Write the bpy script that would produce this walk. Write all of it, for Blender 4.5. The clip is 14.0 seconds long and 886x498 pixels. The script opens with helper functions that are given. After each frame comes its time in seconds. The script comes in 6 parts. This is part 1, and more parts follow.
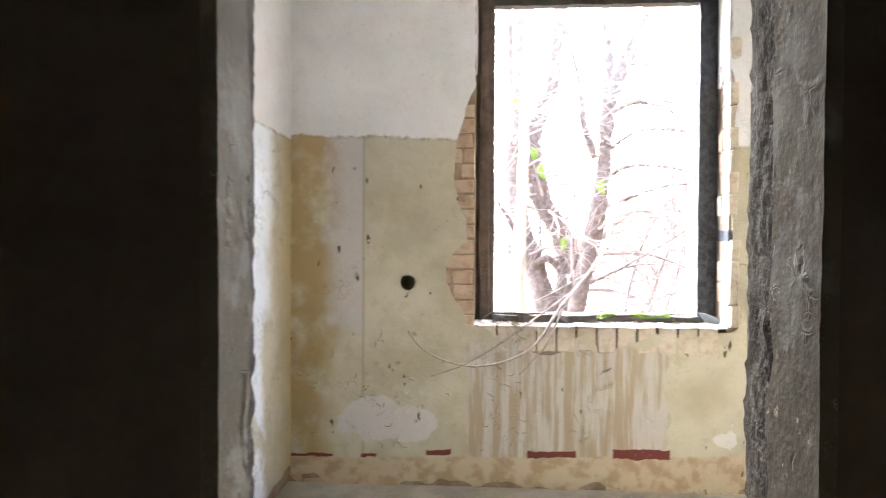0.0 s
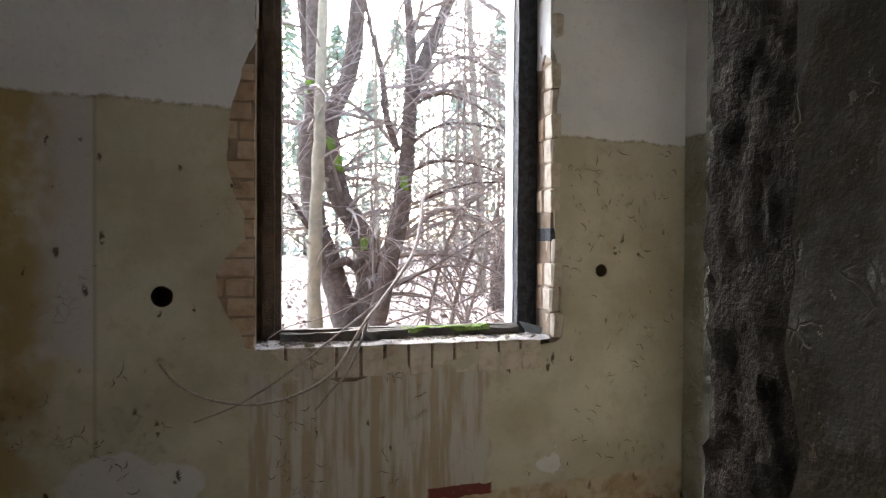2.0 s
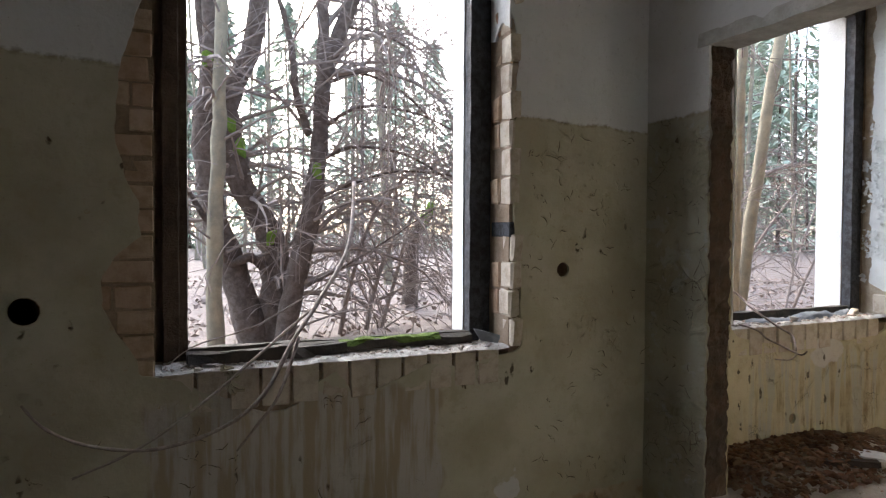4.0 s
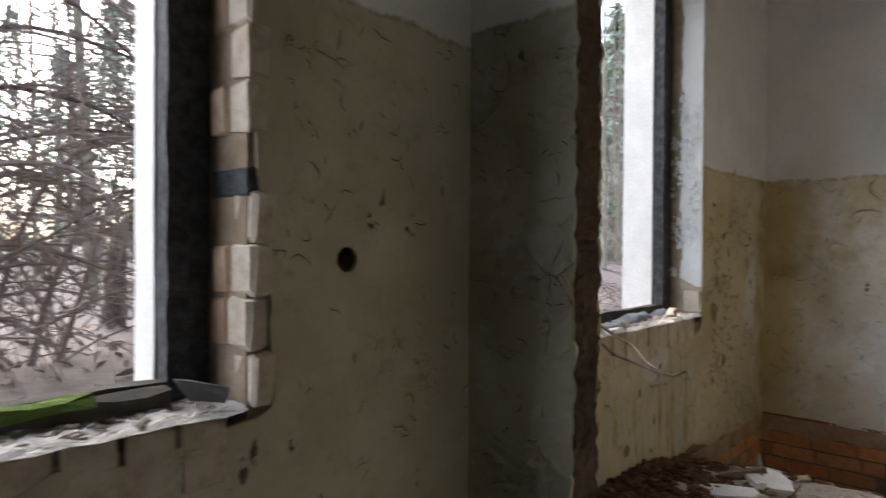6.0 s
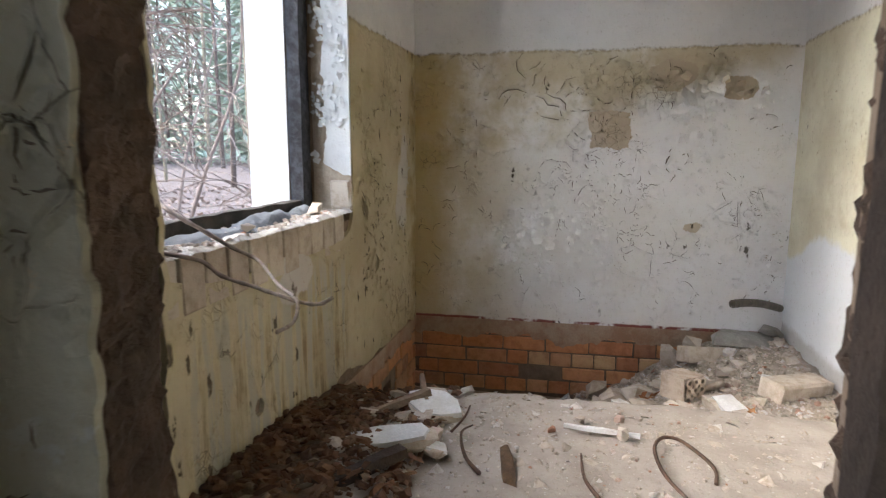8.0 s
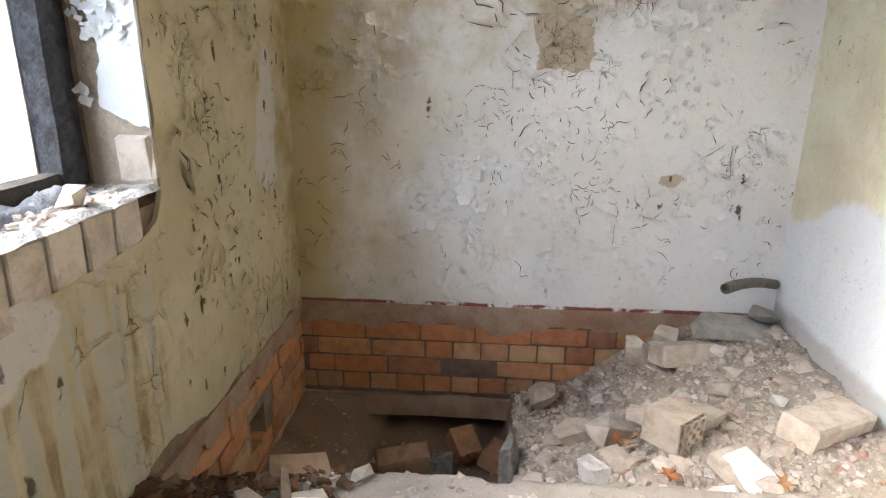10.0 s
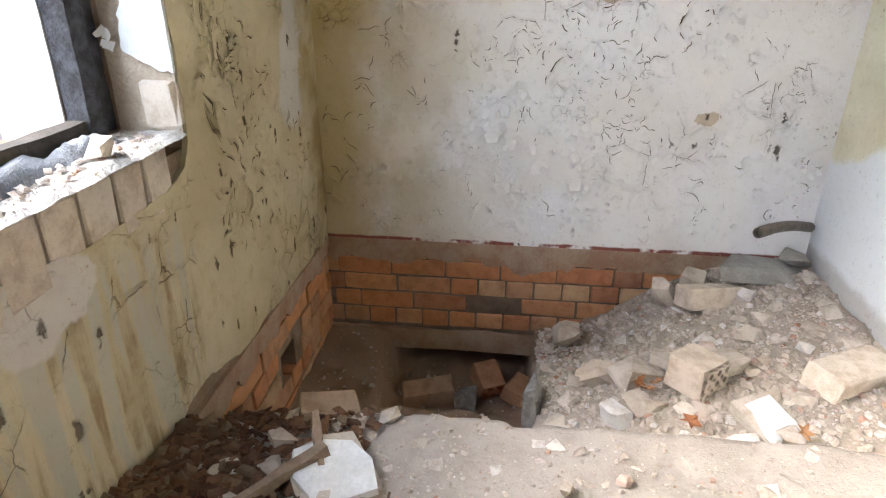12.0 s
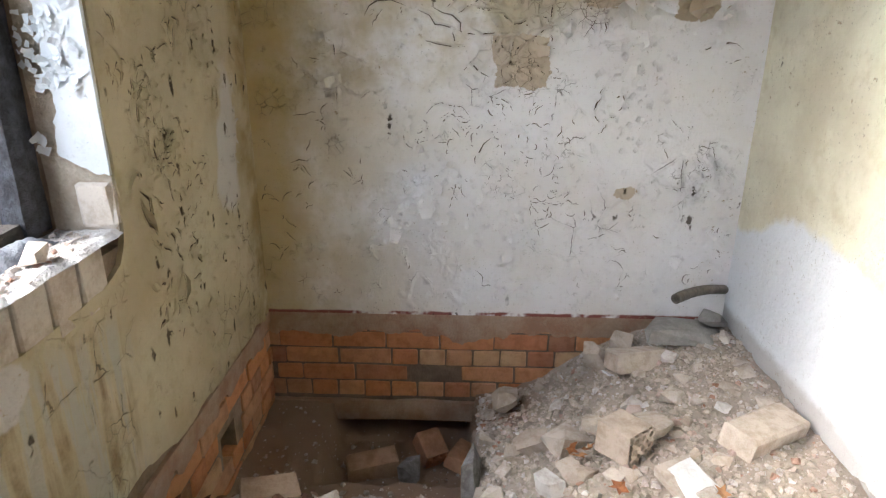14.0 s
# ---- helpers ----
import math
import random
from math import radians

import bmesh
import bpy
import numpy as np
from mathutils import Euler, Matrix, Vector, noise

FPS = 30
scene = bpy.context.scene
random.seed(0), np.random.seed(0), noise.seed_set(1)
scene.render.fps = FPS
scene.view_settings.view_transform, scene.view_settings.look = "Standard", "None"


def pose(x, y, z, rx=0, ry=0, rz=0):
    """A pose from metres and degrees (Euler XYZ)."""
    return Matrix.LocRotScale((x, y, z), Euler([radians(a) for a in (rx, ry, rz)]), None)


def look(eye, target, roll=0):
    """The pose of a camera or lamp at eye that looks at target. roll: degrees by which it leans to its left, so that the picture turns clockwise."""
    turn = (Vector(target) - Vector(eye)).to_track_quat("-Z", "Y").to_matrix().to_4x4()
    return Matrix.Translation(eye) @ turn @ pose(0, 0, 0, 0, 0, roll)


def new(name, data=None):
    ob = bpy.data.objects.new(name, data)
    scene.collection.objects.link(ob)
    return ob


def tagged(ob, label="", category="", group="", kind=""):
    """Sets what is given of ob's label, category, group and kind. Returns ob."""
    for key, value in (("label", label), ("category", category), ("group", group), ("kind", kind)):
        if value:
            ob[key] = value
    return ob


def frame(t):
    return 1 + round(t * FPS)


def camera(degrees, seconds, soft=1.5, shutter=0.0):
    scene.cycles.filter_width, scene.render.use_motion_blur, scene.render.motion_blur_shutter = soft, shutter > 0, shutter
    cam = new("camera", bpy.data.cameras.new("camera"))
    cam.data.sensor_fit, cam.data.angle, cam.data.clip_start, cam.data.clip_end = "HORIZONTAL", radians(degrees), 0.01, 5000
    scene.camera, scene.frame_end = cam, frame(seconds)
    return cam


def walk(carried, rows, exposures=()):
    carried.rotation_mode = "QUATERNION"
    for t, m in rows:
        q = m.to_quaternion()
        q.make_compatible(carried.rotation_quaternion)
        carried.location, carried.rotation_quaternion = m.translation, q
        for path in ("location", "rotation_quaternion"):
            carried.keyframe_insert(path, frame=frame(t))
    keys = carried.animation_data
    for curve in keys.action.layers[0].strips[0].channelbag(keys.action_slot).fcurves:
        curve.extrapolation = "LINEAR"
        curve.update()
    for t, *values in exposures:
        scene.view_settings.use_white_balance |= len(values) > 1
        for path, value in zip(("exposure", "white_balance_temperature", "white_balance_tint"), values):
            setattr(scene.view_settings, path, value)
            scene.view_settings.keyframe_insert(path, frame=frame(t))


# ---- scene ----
cam = camera(70.0, 14.0, 1.15, 0.3)
PATH = [
    (0, (0.04, 1.283, 1.476), (-0.081, 3.279, 1.442), 0.3),
    (0.5, (0.039, 1.584, 1.458), (0.154, 3.58, 1.433), 0.4),
    (1, (-0.025, 1.838, 1.492), (0.226, 3.822, 1.475), 0.3),
    (1.5, (0.04, 1.942, 1.492), (0.428, 3.904, 1.461), 0.3),
    (2, (0.089, 2.01, 1.466), (0.601, 3.943, 1.439), 0.3),
    (2.5, (0.007, 2.126, 1.472), (0.628, 4.027, 1.444), 0.5),
    (3, (-0.048, 2.216, 1.481), (0.673, 4.081, 1.446), 0.6),
    (3.2, (-0.056, 2.245, 1.485), (0.702, 4.095, 1.444), 0.5),
    (5.5, (0.451, 3.438, 1.403), (1.54, 5.115, 1.39), 0.3),
    (6, (0.687, 3.681, 1.357), (2.153, 5.041, 1.339), 0.4),
    (6.5, (0.878, 3.902, 1.344), (2.568, 4.972, 1.319), 0.4),
    (7, (1.051, 4.006, 1.319), (2.913, 4.735, 1.262), 0.2),
    (7.5, (1.306, 3.998, 1.265), (3.228, 4.525, 1.103), -0.2),
    (8, (1.593, 4.036, 1.232), (3.526, 4.449, 0.925), 0.1),
    (8.5, (1.955, 4.093, 1.228), (3.889, 4.431, 0.846), 0.1),
    (8.7, (2.125, 4.113, 1.218), (4.06, 4.41, 0.807), 0.3),
    (10.8, (2.728, 4.148, 1.356), (4.597, 4.315, 0.666), 0.2),
    (11, (2.734, 4.152, 1.348), (4.591, 4.341, 0.63), 0.3),
    (11.5, (2.726, 4.159, 1.351), (4.553, 4.379, 0.565), 0.4),
    (12, (2.71, 4.155, 1.374), (4.52, 4.371, 0.55), 0.2),
    (12.5, (2.683, 4.137, 1.41), (4.49, 4.33, 0.576), 0.1),
    (13, (2.642, 4.128, 1.459), (4.46, 4.286, 0.64), 0.1),
    (13.5, (2.628, 4.093, 1.485), (4.478, 4.222, 0.737), 0.0),
    (14, (2.663, 4.104, 1.498), (4.545, 4.164, 0.824), 0.3),
]
EXPOSURES = [(0, 6.15, 6000, 12), (0.5, 5.35, 6000, 12), (1, 4.75, 6000, 12), (1.5, 4.25, 6050, 12), (2, 3.85, 6100, 12), (3, 3.4, 6050, 11), (5.5, 2.6, 6150, 11), (6, 2.6, 6150, 10), (6.5, 2.7, 6200, 11), (7.5, 3.1, 6000, 11), (8.7, 3.4, 5850, 10), (10.8, 4.0, 5800, 10), (13, 3.9, 5800, 10), (14, 3.75, 5750, 10)]
walk(cam, [(t, look(eye, target, roll)) for t, eye, target, roll in PATH], EXPOSURES)

# ---- light: an overcast sky ----
world = bpy.data.worlds.new("overcast_sky")
scene.world = world
world.use_nodes = True
wt = world.node_tree
sky = wt.nodes.new("ShaderNodeTexSky")
sky.sky_type, sky.sun_disc = "NISHITA", False
sky.sun_elevation, sky.sun_rotation, sky.dust_density = radians(30), radians(-4), 4.0
pale = wt.nodes.new("ShaderNodeHueSaturation")
pale.inputs["Saturation"].default_value = 0.75
back = wt.nodes["Background"]
back.inputs["Strength"].default_value = 0.15
wt.links.new(sky.outputs["Color"], pale.inputs["Color"])
wt.links.new(pale.outputs["Color"], back.inputs["Color"])
sun = new("sun", bpy.data.lights.new("sun", "SUN"))
sun.data.energy, sun.data.angle, sun.data.color = 0.50, radians(72), (0.98, 0.99, 1.0)
sun.matrix_world = look((0, 0, 0), (math.sin(radians(42)) * 0.87, -math.cos(radians(42)) * 0.87, -0.5))


# ---- material helpers ----
class Nodes:
    """A small material builder: colours and masks as sockets."""

    def __init__(self, name, rough=0.85, metal=0.0):
        self.mat = bpy.data.materials.new(name)
        self.mat.use_nodes = True
        self.t = self.mat.node_tree
        self.bsdf = self.t.nodes["Principled BSDF"]
        self.bsdf.inputs["Roughness"].default_value = rough
        self.bsdf.inputs["Metallic"].default_value = metal
        self.bsdf.inputs["Specular IOR Level"].default_value = 0.25
        self.geo = self.t.nodes.new("ShaderNodeNewGeometry")
        self.pos = self.geo.outputs["Position"]
        self.height = None

    def put(self, value, socket):
        if isinstance(value, bpy.types.NodeSocket):
            self.t.links.new(value, socket)
        elif value is not None:
            if isinstance(value, (tuple, list)) and len(value) == 3 and socket.type == "RGBA":
                value = (*value, 1)
            socket.default_value = value

    def math(self, op, a, b=None, c=None, clamp=False):
        n = self.t.nodes.new("ShaderNodeMath")
        n.operation, n.use_clamp = op, clamp
        for v, s in zip((a, b, c), n.inputs):
            self.put(v, s)
        return n.outputs[0]

    def vec(self, op, a, b=None):
        n = self.t.nodes.new("ShaderNodeVectorMath")
        n.operation = op
        self.put(a, n.inputs[0])
        self.put(b, n.inputs[1])
        return n.outputs["Value"] if op in ("LENGTH", "DOT_PRODUCT") else n.outputs["Vector"]

    def noise(self, scale, detail=4, rough=0.6, at=None, stretch=None, out=0):
        n = self.t.nodes.new("ShaderNodeTexNoise")
        n.inputs["Scale"].default_value = scale
        n.inputs["Detail"].default_value = detail
        n.inputs["Roughness"].default_value = rough
        at = at or self.pos
        if stretch:
            at = self.vec("MULTIPLY", at, stretch)
        self.put(at, n.inputs["Vector"])
        return n.outputs[out]

    def voronoi(self, scale, feature="DISTANCE_TO_EDGE", at=None, out=0, rand=1.0):
        n = self.t.nodes.new("ShaderNodeTexVoronoi")
        n.feature = feature
        n.inputs["Scale"].default_value = scale
        n.inputs["Randomness"].default_value = rand
        self.put(at or self.pos, n.inputs["Vector"])
        return n.outputs[out]

    def band(self, value, lo, hi, a=0.0, b=1.0):
        n = self.t.nodes.new("ShaderNodeMapRange")
        n.interpolation_type = "SMOOTHSTEP"
        self.put(value, n.inputs["Value"])
        for k, v in (("From Min", lo), ("From Max", hi), ("To Min", a), ("To Max", b)):
            n.inputs[k].default_value = v
        return n.outputs["Result"]

    def mix(self, fac, a, b, kind="MIX"):
        n = self.t.nodes.new("ShaderNodeMix")
        n.data_type, n.blend_type = "RGBA", kind
        self.put(fac, n.inputs["Factor"])
        self.put(a, n.inputs[6])
        self.put(b, n.inputs[7])
        return n.outputs[2]

    def axis(self, k, at=None):
        n = self.t.nodes.new("ShaderNodeSeparateXYZ")
        self.put(at or self.pos, n.inputs[0])
        return n.outputs[k]

    def warped(self, amount, scale):
        """Position, pushed about by noise, for torn borders."""
        n = self.vec("SUBTRACT", self.noise(scale, 5, 0.65, out=1), (0.5, 0.5, 0.5))
        return self.vec("ADD", self.pos, self.vec("MULTIPLY", n, (amount,) * 3))

    def blob(self, centre, radii, soft=0.08, at=None):
        d = self.vec("LENGTH", self.vec("DIVIDE", self.vec("SUBTRACT", at or self.pos, centre), radii))
        return self.band(d, 1 - soft, 1 + soft, 1.0, 0.0)

    def random(self):
        return self.t.nodes.new("ShaderNodeObjectInfo").outputs["Random"]

    def island(self):
        return self.geo.outputs["Random Per Island"]

    def ramp(self, fac, *stops):
        n = self.t.nodes.new("ShaderNodeValToRGB")
        while len(n.color_ramp.elements) < len(stops):
            n.color_ramp.elements.new(0.5)
        for e, (p, c) in zip(n.color_ramp.elements, stops):
            e.position, e.color = p, (*c, 1)
        self.put(fac, n.inputs[0])
        return n.outputs[0]

    def done(self, colour, bump=None, distance=0.004, strength=0.8, rough=None):
        self.put(colour, self.bsdf.inputs["Base Color"])
        self.put(rough, self.bsdf.inputs["Roughness"])
        if bump is not None:
            b = self.t.nodes.new("ShaderNodeBump")
            b.inputs["Distance"].default_value, b.inputs["Strength"].default_value = distance, strength
            self.put(bump, b.inputs["Height"])
            self.t.links.new(b.outputs[0], self.bsdf.inputs["Normal"])
        return self.mat


def plain(name, colour, second, scale=12, rough=0.85, metal=0.0, bump=0.003, detail_scale=90):
    """A mottled surface: two tones at a coarse scale, grain at a fine one."""
    m = Nodes(name, rough, metal)
    a = m.noise(scale, 6, 0.65)
    g = m.noise(detail_scale, 3, 0.7)
    c = m.mix(m.band(a, 0.35, 0.65), colour, second)
    c = m.mix(m.band(g, 0.3, 0.7, 0.0, 0.35), c, tuple(v * 0.6 for v in colour))
    return m.done(c, m.math("ADD", g, a), bump)


# ---- mesh helpers ----
def mesh_object(name, verts, faces, material, parent=None, label="", smooth=False):
    me = bpy.data.meshes.new(name)
    me.from_pydata([tuple(v) for v in verts], [], faces)
    me.materials.append(material)
    if smooth:
        me.polygons.foreach_set("use_smooth", [True] * len(me.polygons))
    me.update()
    ob = new(name, me)
    if parent:
        ob.parent = parent
    if label:
        tagged(ob, label)
    return ob


def part(name, bm, material, parent=None, label="", smooth=False):
    me = bpy.data.meshes.new(name)
    bm.to_mesh(me)
    bm.free()
    me.materials.append(material)
    if smooth:
        me.polygons.foreach_set("use_smooth", [True] * len(me.polygons))
    ob = new(name, me)
    if parent:
        ob.parent = parent
    if label:
        tagged(ob, label)
    return ob


def add_box(bm, x0, x1, y0, y1, z0, z1):
    m = Matrix.Translation(((x0 + x1) / 2, (y0 + y1) / 2, (z0 + z1) / 2)) @ Matrix.Diagonal((x1 - x0, y1 - y0, z1 - z0, 1))
    return bmesh.ops.create_cube(bm, size=1, matrix=m)["verts"]


def boxes(name, spans, material, label, category="wall", kind="structure"):
    bm = bmesh.new()
    for s in spans:
        add_box(bm, *s)
    return tagged(part(name, bm, material), label, category, kind=kind)


def smooth01(x):
    x = max(0.0, min(1.0, x))
    return x * x * (3 - 2 * x)


def fbm(x, y, z=0.0, octaves=4):
    return noise.fractal(Vector((x, y, z)), 1.0, 2.0, octaves)


def skin(name, corner, along, normal, width, height, thick, missing, material, parent, label, cell=0.025, relief=0.0025, seed=0.0):
    """A coat of plaster on a wall: a fine grid that ends in torn, thick edges where missing(u, v) is above 0."""
    corner, along, normal = Vector(corner), Vector(along), Vector(normal)
    up = Vector((0, 0, 1))
    nu, nv = max(2, round(width / cell)), max(2, round(height / cell))
    du, dv = width / nu, height / nv
    val = np.array([[missing(i * du, j * dv) for j in range(nv + 1)] for i in range(nu + 1)])
    gu, gv = np.gradient(val, du, dv)
    keep = (val[:-1, :-1] + val[1:, :-1] + val[:-1, 1:] + val[1:, 1:]) < 0
    index, verts = {}, []

    def vert(i, j):
        if (i, j) not in index:
            u, v = i * du, j * dv
            if 0 < i < nu and 0 < j < nv:
                near = keep[i - 1:i + 1, j - 1:j + 1]
                if not near.all():
                    g2 = gu[i, j] ** 2 + gv[i, j] ** 2 + 1e-6
                    step = val[i, j] / g2
                    u -= max(-0.6 * du, min(0.6 * du, step * gu[i, j]))
                    v -= max(-0.6 * dv, min(0.6 * dv, step * gv[i, j]))
            lift = relief * fbm(u * 3 + seed, v * 3, 1.7, 3) + relief * 0.5 * fbm(u * 14 + seed, v * 14, 4.1, 2)
            index[(i, j)] = len(verts)
            verts.append(corner + along * u + up * v + normal * (thick + lift))
        return index[(i, j)]

    faces, rim = [], {}
    flip = along.cross(up).dot(normal) < 0
    for i in range(nu):
        for j in range(nv):
            if keep[i, j]:
                f = [vert(i, j), vert(i + 1, j), vert(i + 1, j + 1), vert(i, j + 1)]
                if flip:
                    f.reverse()
                faces.append(f)
                for a, b in zip(f, f[1:] + f[:1]):
                    if (b, a) in rim:
                        del rim[(b, a)]
                    else:
                        rim[(a, b)] = 1
    low = {}
    for a, b in rim:
        for k in (a, b):
            if k not in low:
                low[k] = len(verts)
                p = verts[k]
                verts.append(p - normal * ((p - corner).dot(normal) - 0.0005))
    for a, b in rim:
        faces.append([b, a, low[a], low[b]])
    return mesh_object(name, verts, faces, material, parent, label)


# ---- materials of the structure ----
def wall_paint(name, dado, lower, upper, tone, peel=0.5, slits=0.0, slope=0.0):
    """Limewash above, oil paint below a wavering line, with damp stains, cracks, lifted scales and fine wear. tone adds the wall's own patches."""
    m = Nodes(name, 0.8)
    near = m.warped(0.05, 6)
    w = m.vec("ADD", near, m.vec("MULTIPLY", m.vec("SUBTRACT", m.noise(2.8, 4, 0.6, out=1), (0.5, 0.5, 0.5)), (0.34, 0.34, 0.34)))
    z = m.math("ADD", m.axis(2, near), m.math("MULTIPLY", m.axis(0, near), slope))
    cloud = m.noise(2.2, 5, 0.6)
    fine = m.noise(38, 4, 0.7)
    lo = m.mix(m.band(cloud, 0.36, 0.66), lower, tuple(v * k for v, k in zip(lower, (0.80, 0.77, 0.72))))
    lo = m.mix(m.band(m.noise(7, 5, 0.7), 0.52, 0.72, 0, 0.55), lo, tuple(v * k for v, k in zip(lower, (0.72, 0.66, 0.55))))
    lo = tone(m, lo, w)
    hi = m.mix(m.band(cloud, 0.4, 0.7), upper, tuple(v * 0.88 for v in upper))
    below = m.band(z, dado - 0.006, dado + 0.006, 1, 0)
    c = m.mix(below, hi, lo)
    line = m.math("MULTIPLY", m.band(z, dado - 0.02, dado), m.band(z, dado, dado + 0.014, 1, 0))
    c = m.mix(m.math("MULTIPLY", line, m.band(fine, 0.4, 0.6, 0, 0.6)), c, (0.20, 0.15, 0.08))
    c = m.mix(m.band(fine, 0.54, 0.78, 0, 0.24), c, (0.28, 0.23, 0.15))
    c = m.mix(m.math("MULTIPLY", m.band(m.noise(95, 2, 0.5), 0.68, 0.72, 0, 0.45), m.band(m.noise(6, 3), 0.4, 0.6)), c, (0.20, 0.16, 0.11))
    # lifted scales: thin cracks whose edges stand up
    bent = m.warped(0.06, 6)
    coarse = m.voronoi(8, at=bent)
    small = m.voronoi(24, at=m.warped(0.03, 12))
    where = m.math("MULTIPLY", m.band(m.noise(2.1, 4, 0.65), 0.56 - 0.12 * peel, 0.66 - 0.12 * peel), below)
    where2 = m.math("MULTIPLY", m.band(m.noise(3.3, 4, 0.65), 0.57 - 0.1 * peel, 0.66 - 0.1 * peel), below)
    gaps = m.band(m.noise(8, 3, 0.6), 0.44, 0.56)
    crack = m.math("MULTIPLY", m.math("MULTIPLY", m.band(coarse, 0.006, 0.016, 1, 0), where), gaps)
    crack2 = m.math("MULTIPLY", m.math("MULTIPLY", m.band(small, 0.014, 0.04, 1, 0), where2), gaps)
    lips = m.math("ADD", m.math("MULTIPLY", m.band(coarse, 0.015, 0.15, 1, 0), where), m.math("MULTIPLY", m.math("MULTIPLY", m.band(small, 0.05, 0.28, 1, 0), where2), 0.5))
    lost = m.math("MULTIPLY", m.math("MULTIPLY", m.band(m.noise(26, 5, 0.75), 0.64, 0.655), m.band(m.noise(2.9, 3), 0.48, 0.56)), below)
    c = m.mix(m.math("MULTIPLY", lost, 0.8), c, (0.40, 0.32, 0.21))
    c = m.mix(m.math("MULTIPLY", crack, 0.75), c, (0.09, 0.07, 0.05))
    c = m.mix(m.math("MULTIPLY", crack2, 0.6), c, (0.13, 0.10, 0.07))
    height = m.math("ADD", m.math("MULTIPLY", cloud, 0.8), m.math("MULTIPLY", fine, 0.5))
    height = m.math("ADD", height, m.math("MULTIPLY", lips, 1.3))
    height = m.math("SUBTRACT", height, m.math("MULTIPLY", m.math("MAXIMUM", m.math("MAXIMUM", crack, crack2), m.math("MULTIPLY", lost, 0.4)), 1.2))
    if slits:
        tall = m.vec("MULTIPLY", m.warped(0.05, 12), (1, 1, 0.34))
        slit = m.band(m.voronoi(15, "F1", at=tall), 0.11, 0.20, 1, 0)
        slit = m.math("MULTIPLY", slit, m.math("MULTIPLY", m.band(m.noise(3.2, 3), 0.58 - 0.1 * slits, 0.64 - 0.1 * slits), m.band(m.noise(21, 2), 0.47, 0.52)))
        slit = m.math("MULTIPLY", slit, below)
        c = m.mix(m.math("MULTIPLY", slit, 0.9), c, (0.07, 0.05, 0.03))
        height = m.math("SUBTRACT", height, slit)
    return m.done(c, height, 0.008, 0.8)


def box_mask(m, w, axis, lo, hi, soft=0.012):
    v = m.axis(axis, w)
    return m.math("MULTIPLY", m.band(v, lo - soft, lo + soft), m.band(v, hi - soft, hi + soft, 1, 0))


def tone_room_one(m, c, w):
    # pale replastered strip, bare plaster under the window, rusty corner and the red skirting line
    x, z = m.axis(0, w), m.axis(2, w)
    straight = m.axis(0, m.pos)
    pale = m.math("MULTIPLY", m.math("MULTIPLY", m.band(m.math("ADD", x, m.math("MULTIPLY", z, 0.05)), -0.84, -0.82), m.band(straight, -0.665, -0.655, 1, 0)), m.band(z, 0.9, 0.96))
    c = m.mix(m.math("MULTIPLY", pale, 0.85), c, (0.47, 0.44, 0.42))
    seam = m.math("MULTIPLY", m.band(straight, -0.672, -0.662), m.band(straight, -0.66, -0.645, 1, 0))
    c = m.mix(m.math("MULTIPLY", seam, 0.5), c, (0.28, 0.23, 0.15))
    c = m.mix(m.math("MULTIPLY", m.math("MULTIPLY", m.band(x, -0.96, -0.74, 1, 0), m.band(m.noise(5, 4), 0.32, 0.56)), 0.8), c, (0.33, 0.23, 0.09))
    bare = m.math("MULTIPLY", box_mask(m, w, 0, -0.03, 1.12, 0.02), m.band(z, 0.84, 0.87, 1, 0))
    streak = m.noise(1, 4, 0.6, stretch=(17, 1, 1.6))
    c = m.mix(bare, c, m.mix(m.band(streak, 0.42, 0.58), (0.47, 0.43, 0.385), (0.36, 0.29, 0.20)))
    c = m.mix(m.blob((-0.52, 5.0, 0.40), (0.27, 9, 0.13), 0.06, w), c, (0.52, 0.49, 0.46))
    c = m.mix(m.blob((1.45, 5.0, 0.33), (0.07, 9, 0.06), 0.06, w), c, (0.60, 0.58, 0.55))
    torn = m.warped(0.045, 13)
    zz = m.math("SUBTRACT", m.axis(2, torn), m.math("MULTIPLY", m.axis(0, torn), 0.028))
    red = None
    for a, b, lo, hi in ((-1.1, -0.84, 0.188, 0.206), (-0.67, -0.58, 0.184, 0.202), (-0.28, -0.13, 0.196, 0.226), (0.32, 0.60, 0.176, 0.216), (0.815, 1.14, 0.166, 0.222)):
        one = m.math("MULTIPLY", box_mask(m, torn, 0, a, b, 0.008), m.math("MULTIPLY", m.band(zz, lo - 0.003, lo + 0.003), m.band(zz, hi - 0.003, hi + 0.003, 1, 0)))
        red = one if red is None else m.math("MAXIMUM", red, one)
    under = m.band(zz, 0.172, 0.192, 1, 0)
    c = m.mix(under, c, m.mix(m.band(m.noise(9, 4), 0.45, 0.6), (0.47, 0.38, 0.27), (0.37, 0.27, 0.17)))
    return m.mix(red, c, (0.15, 0.035, 0.03))


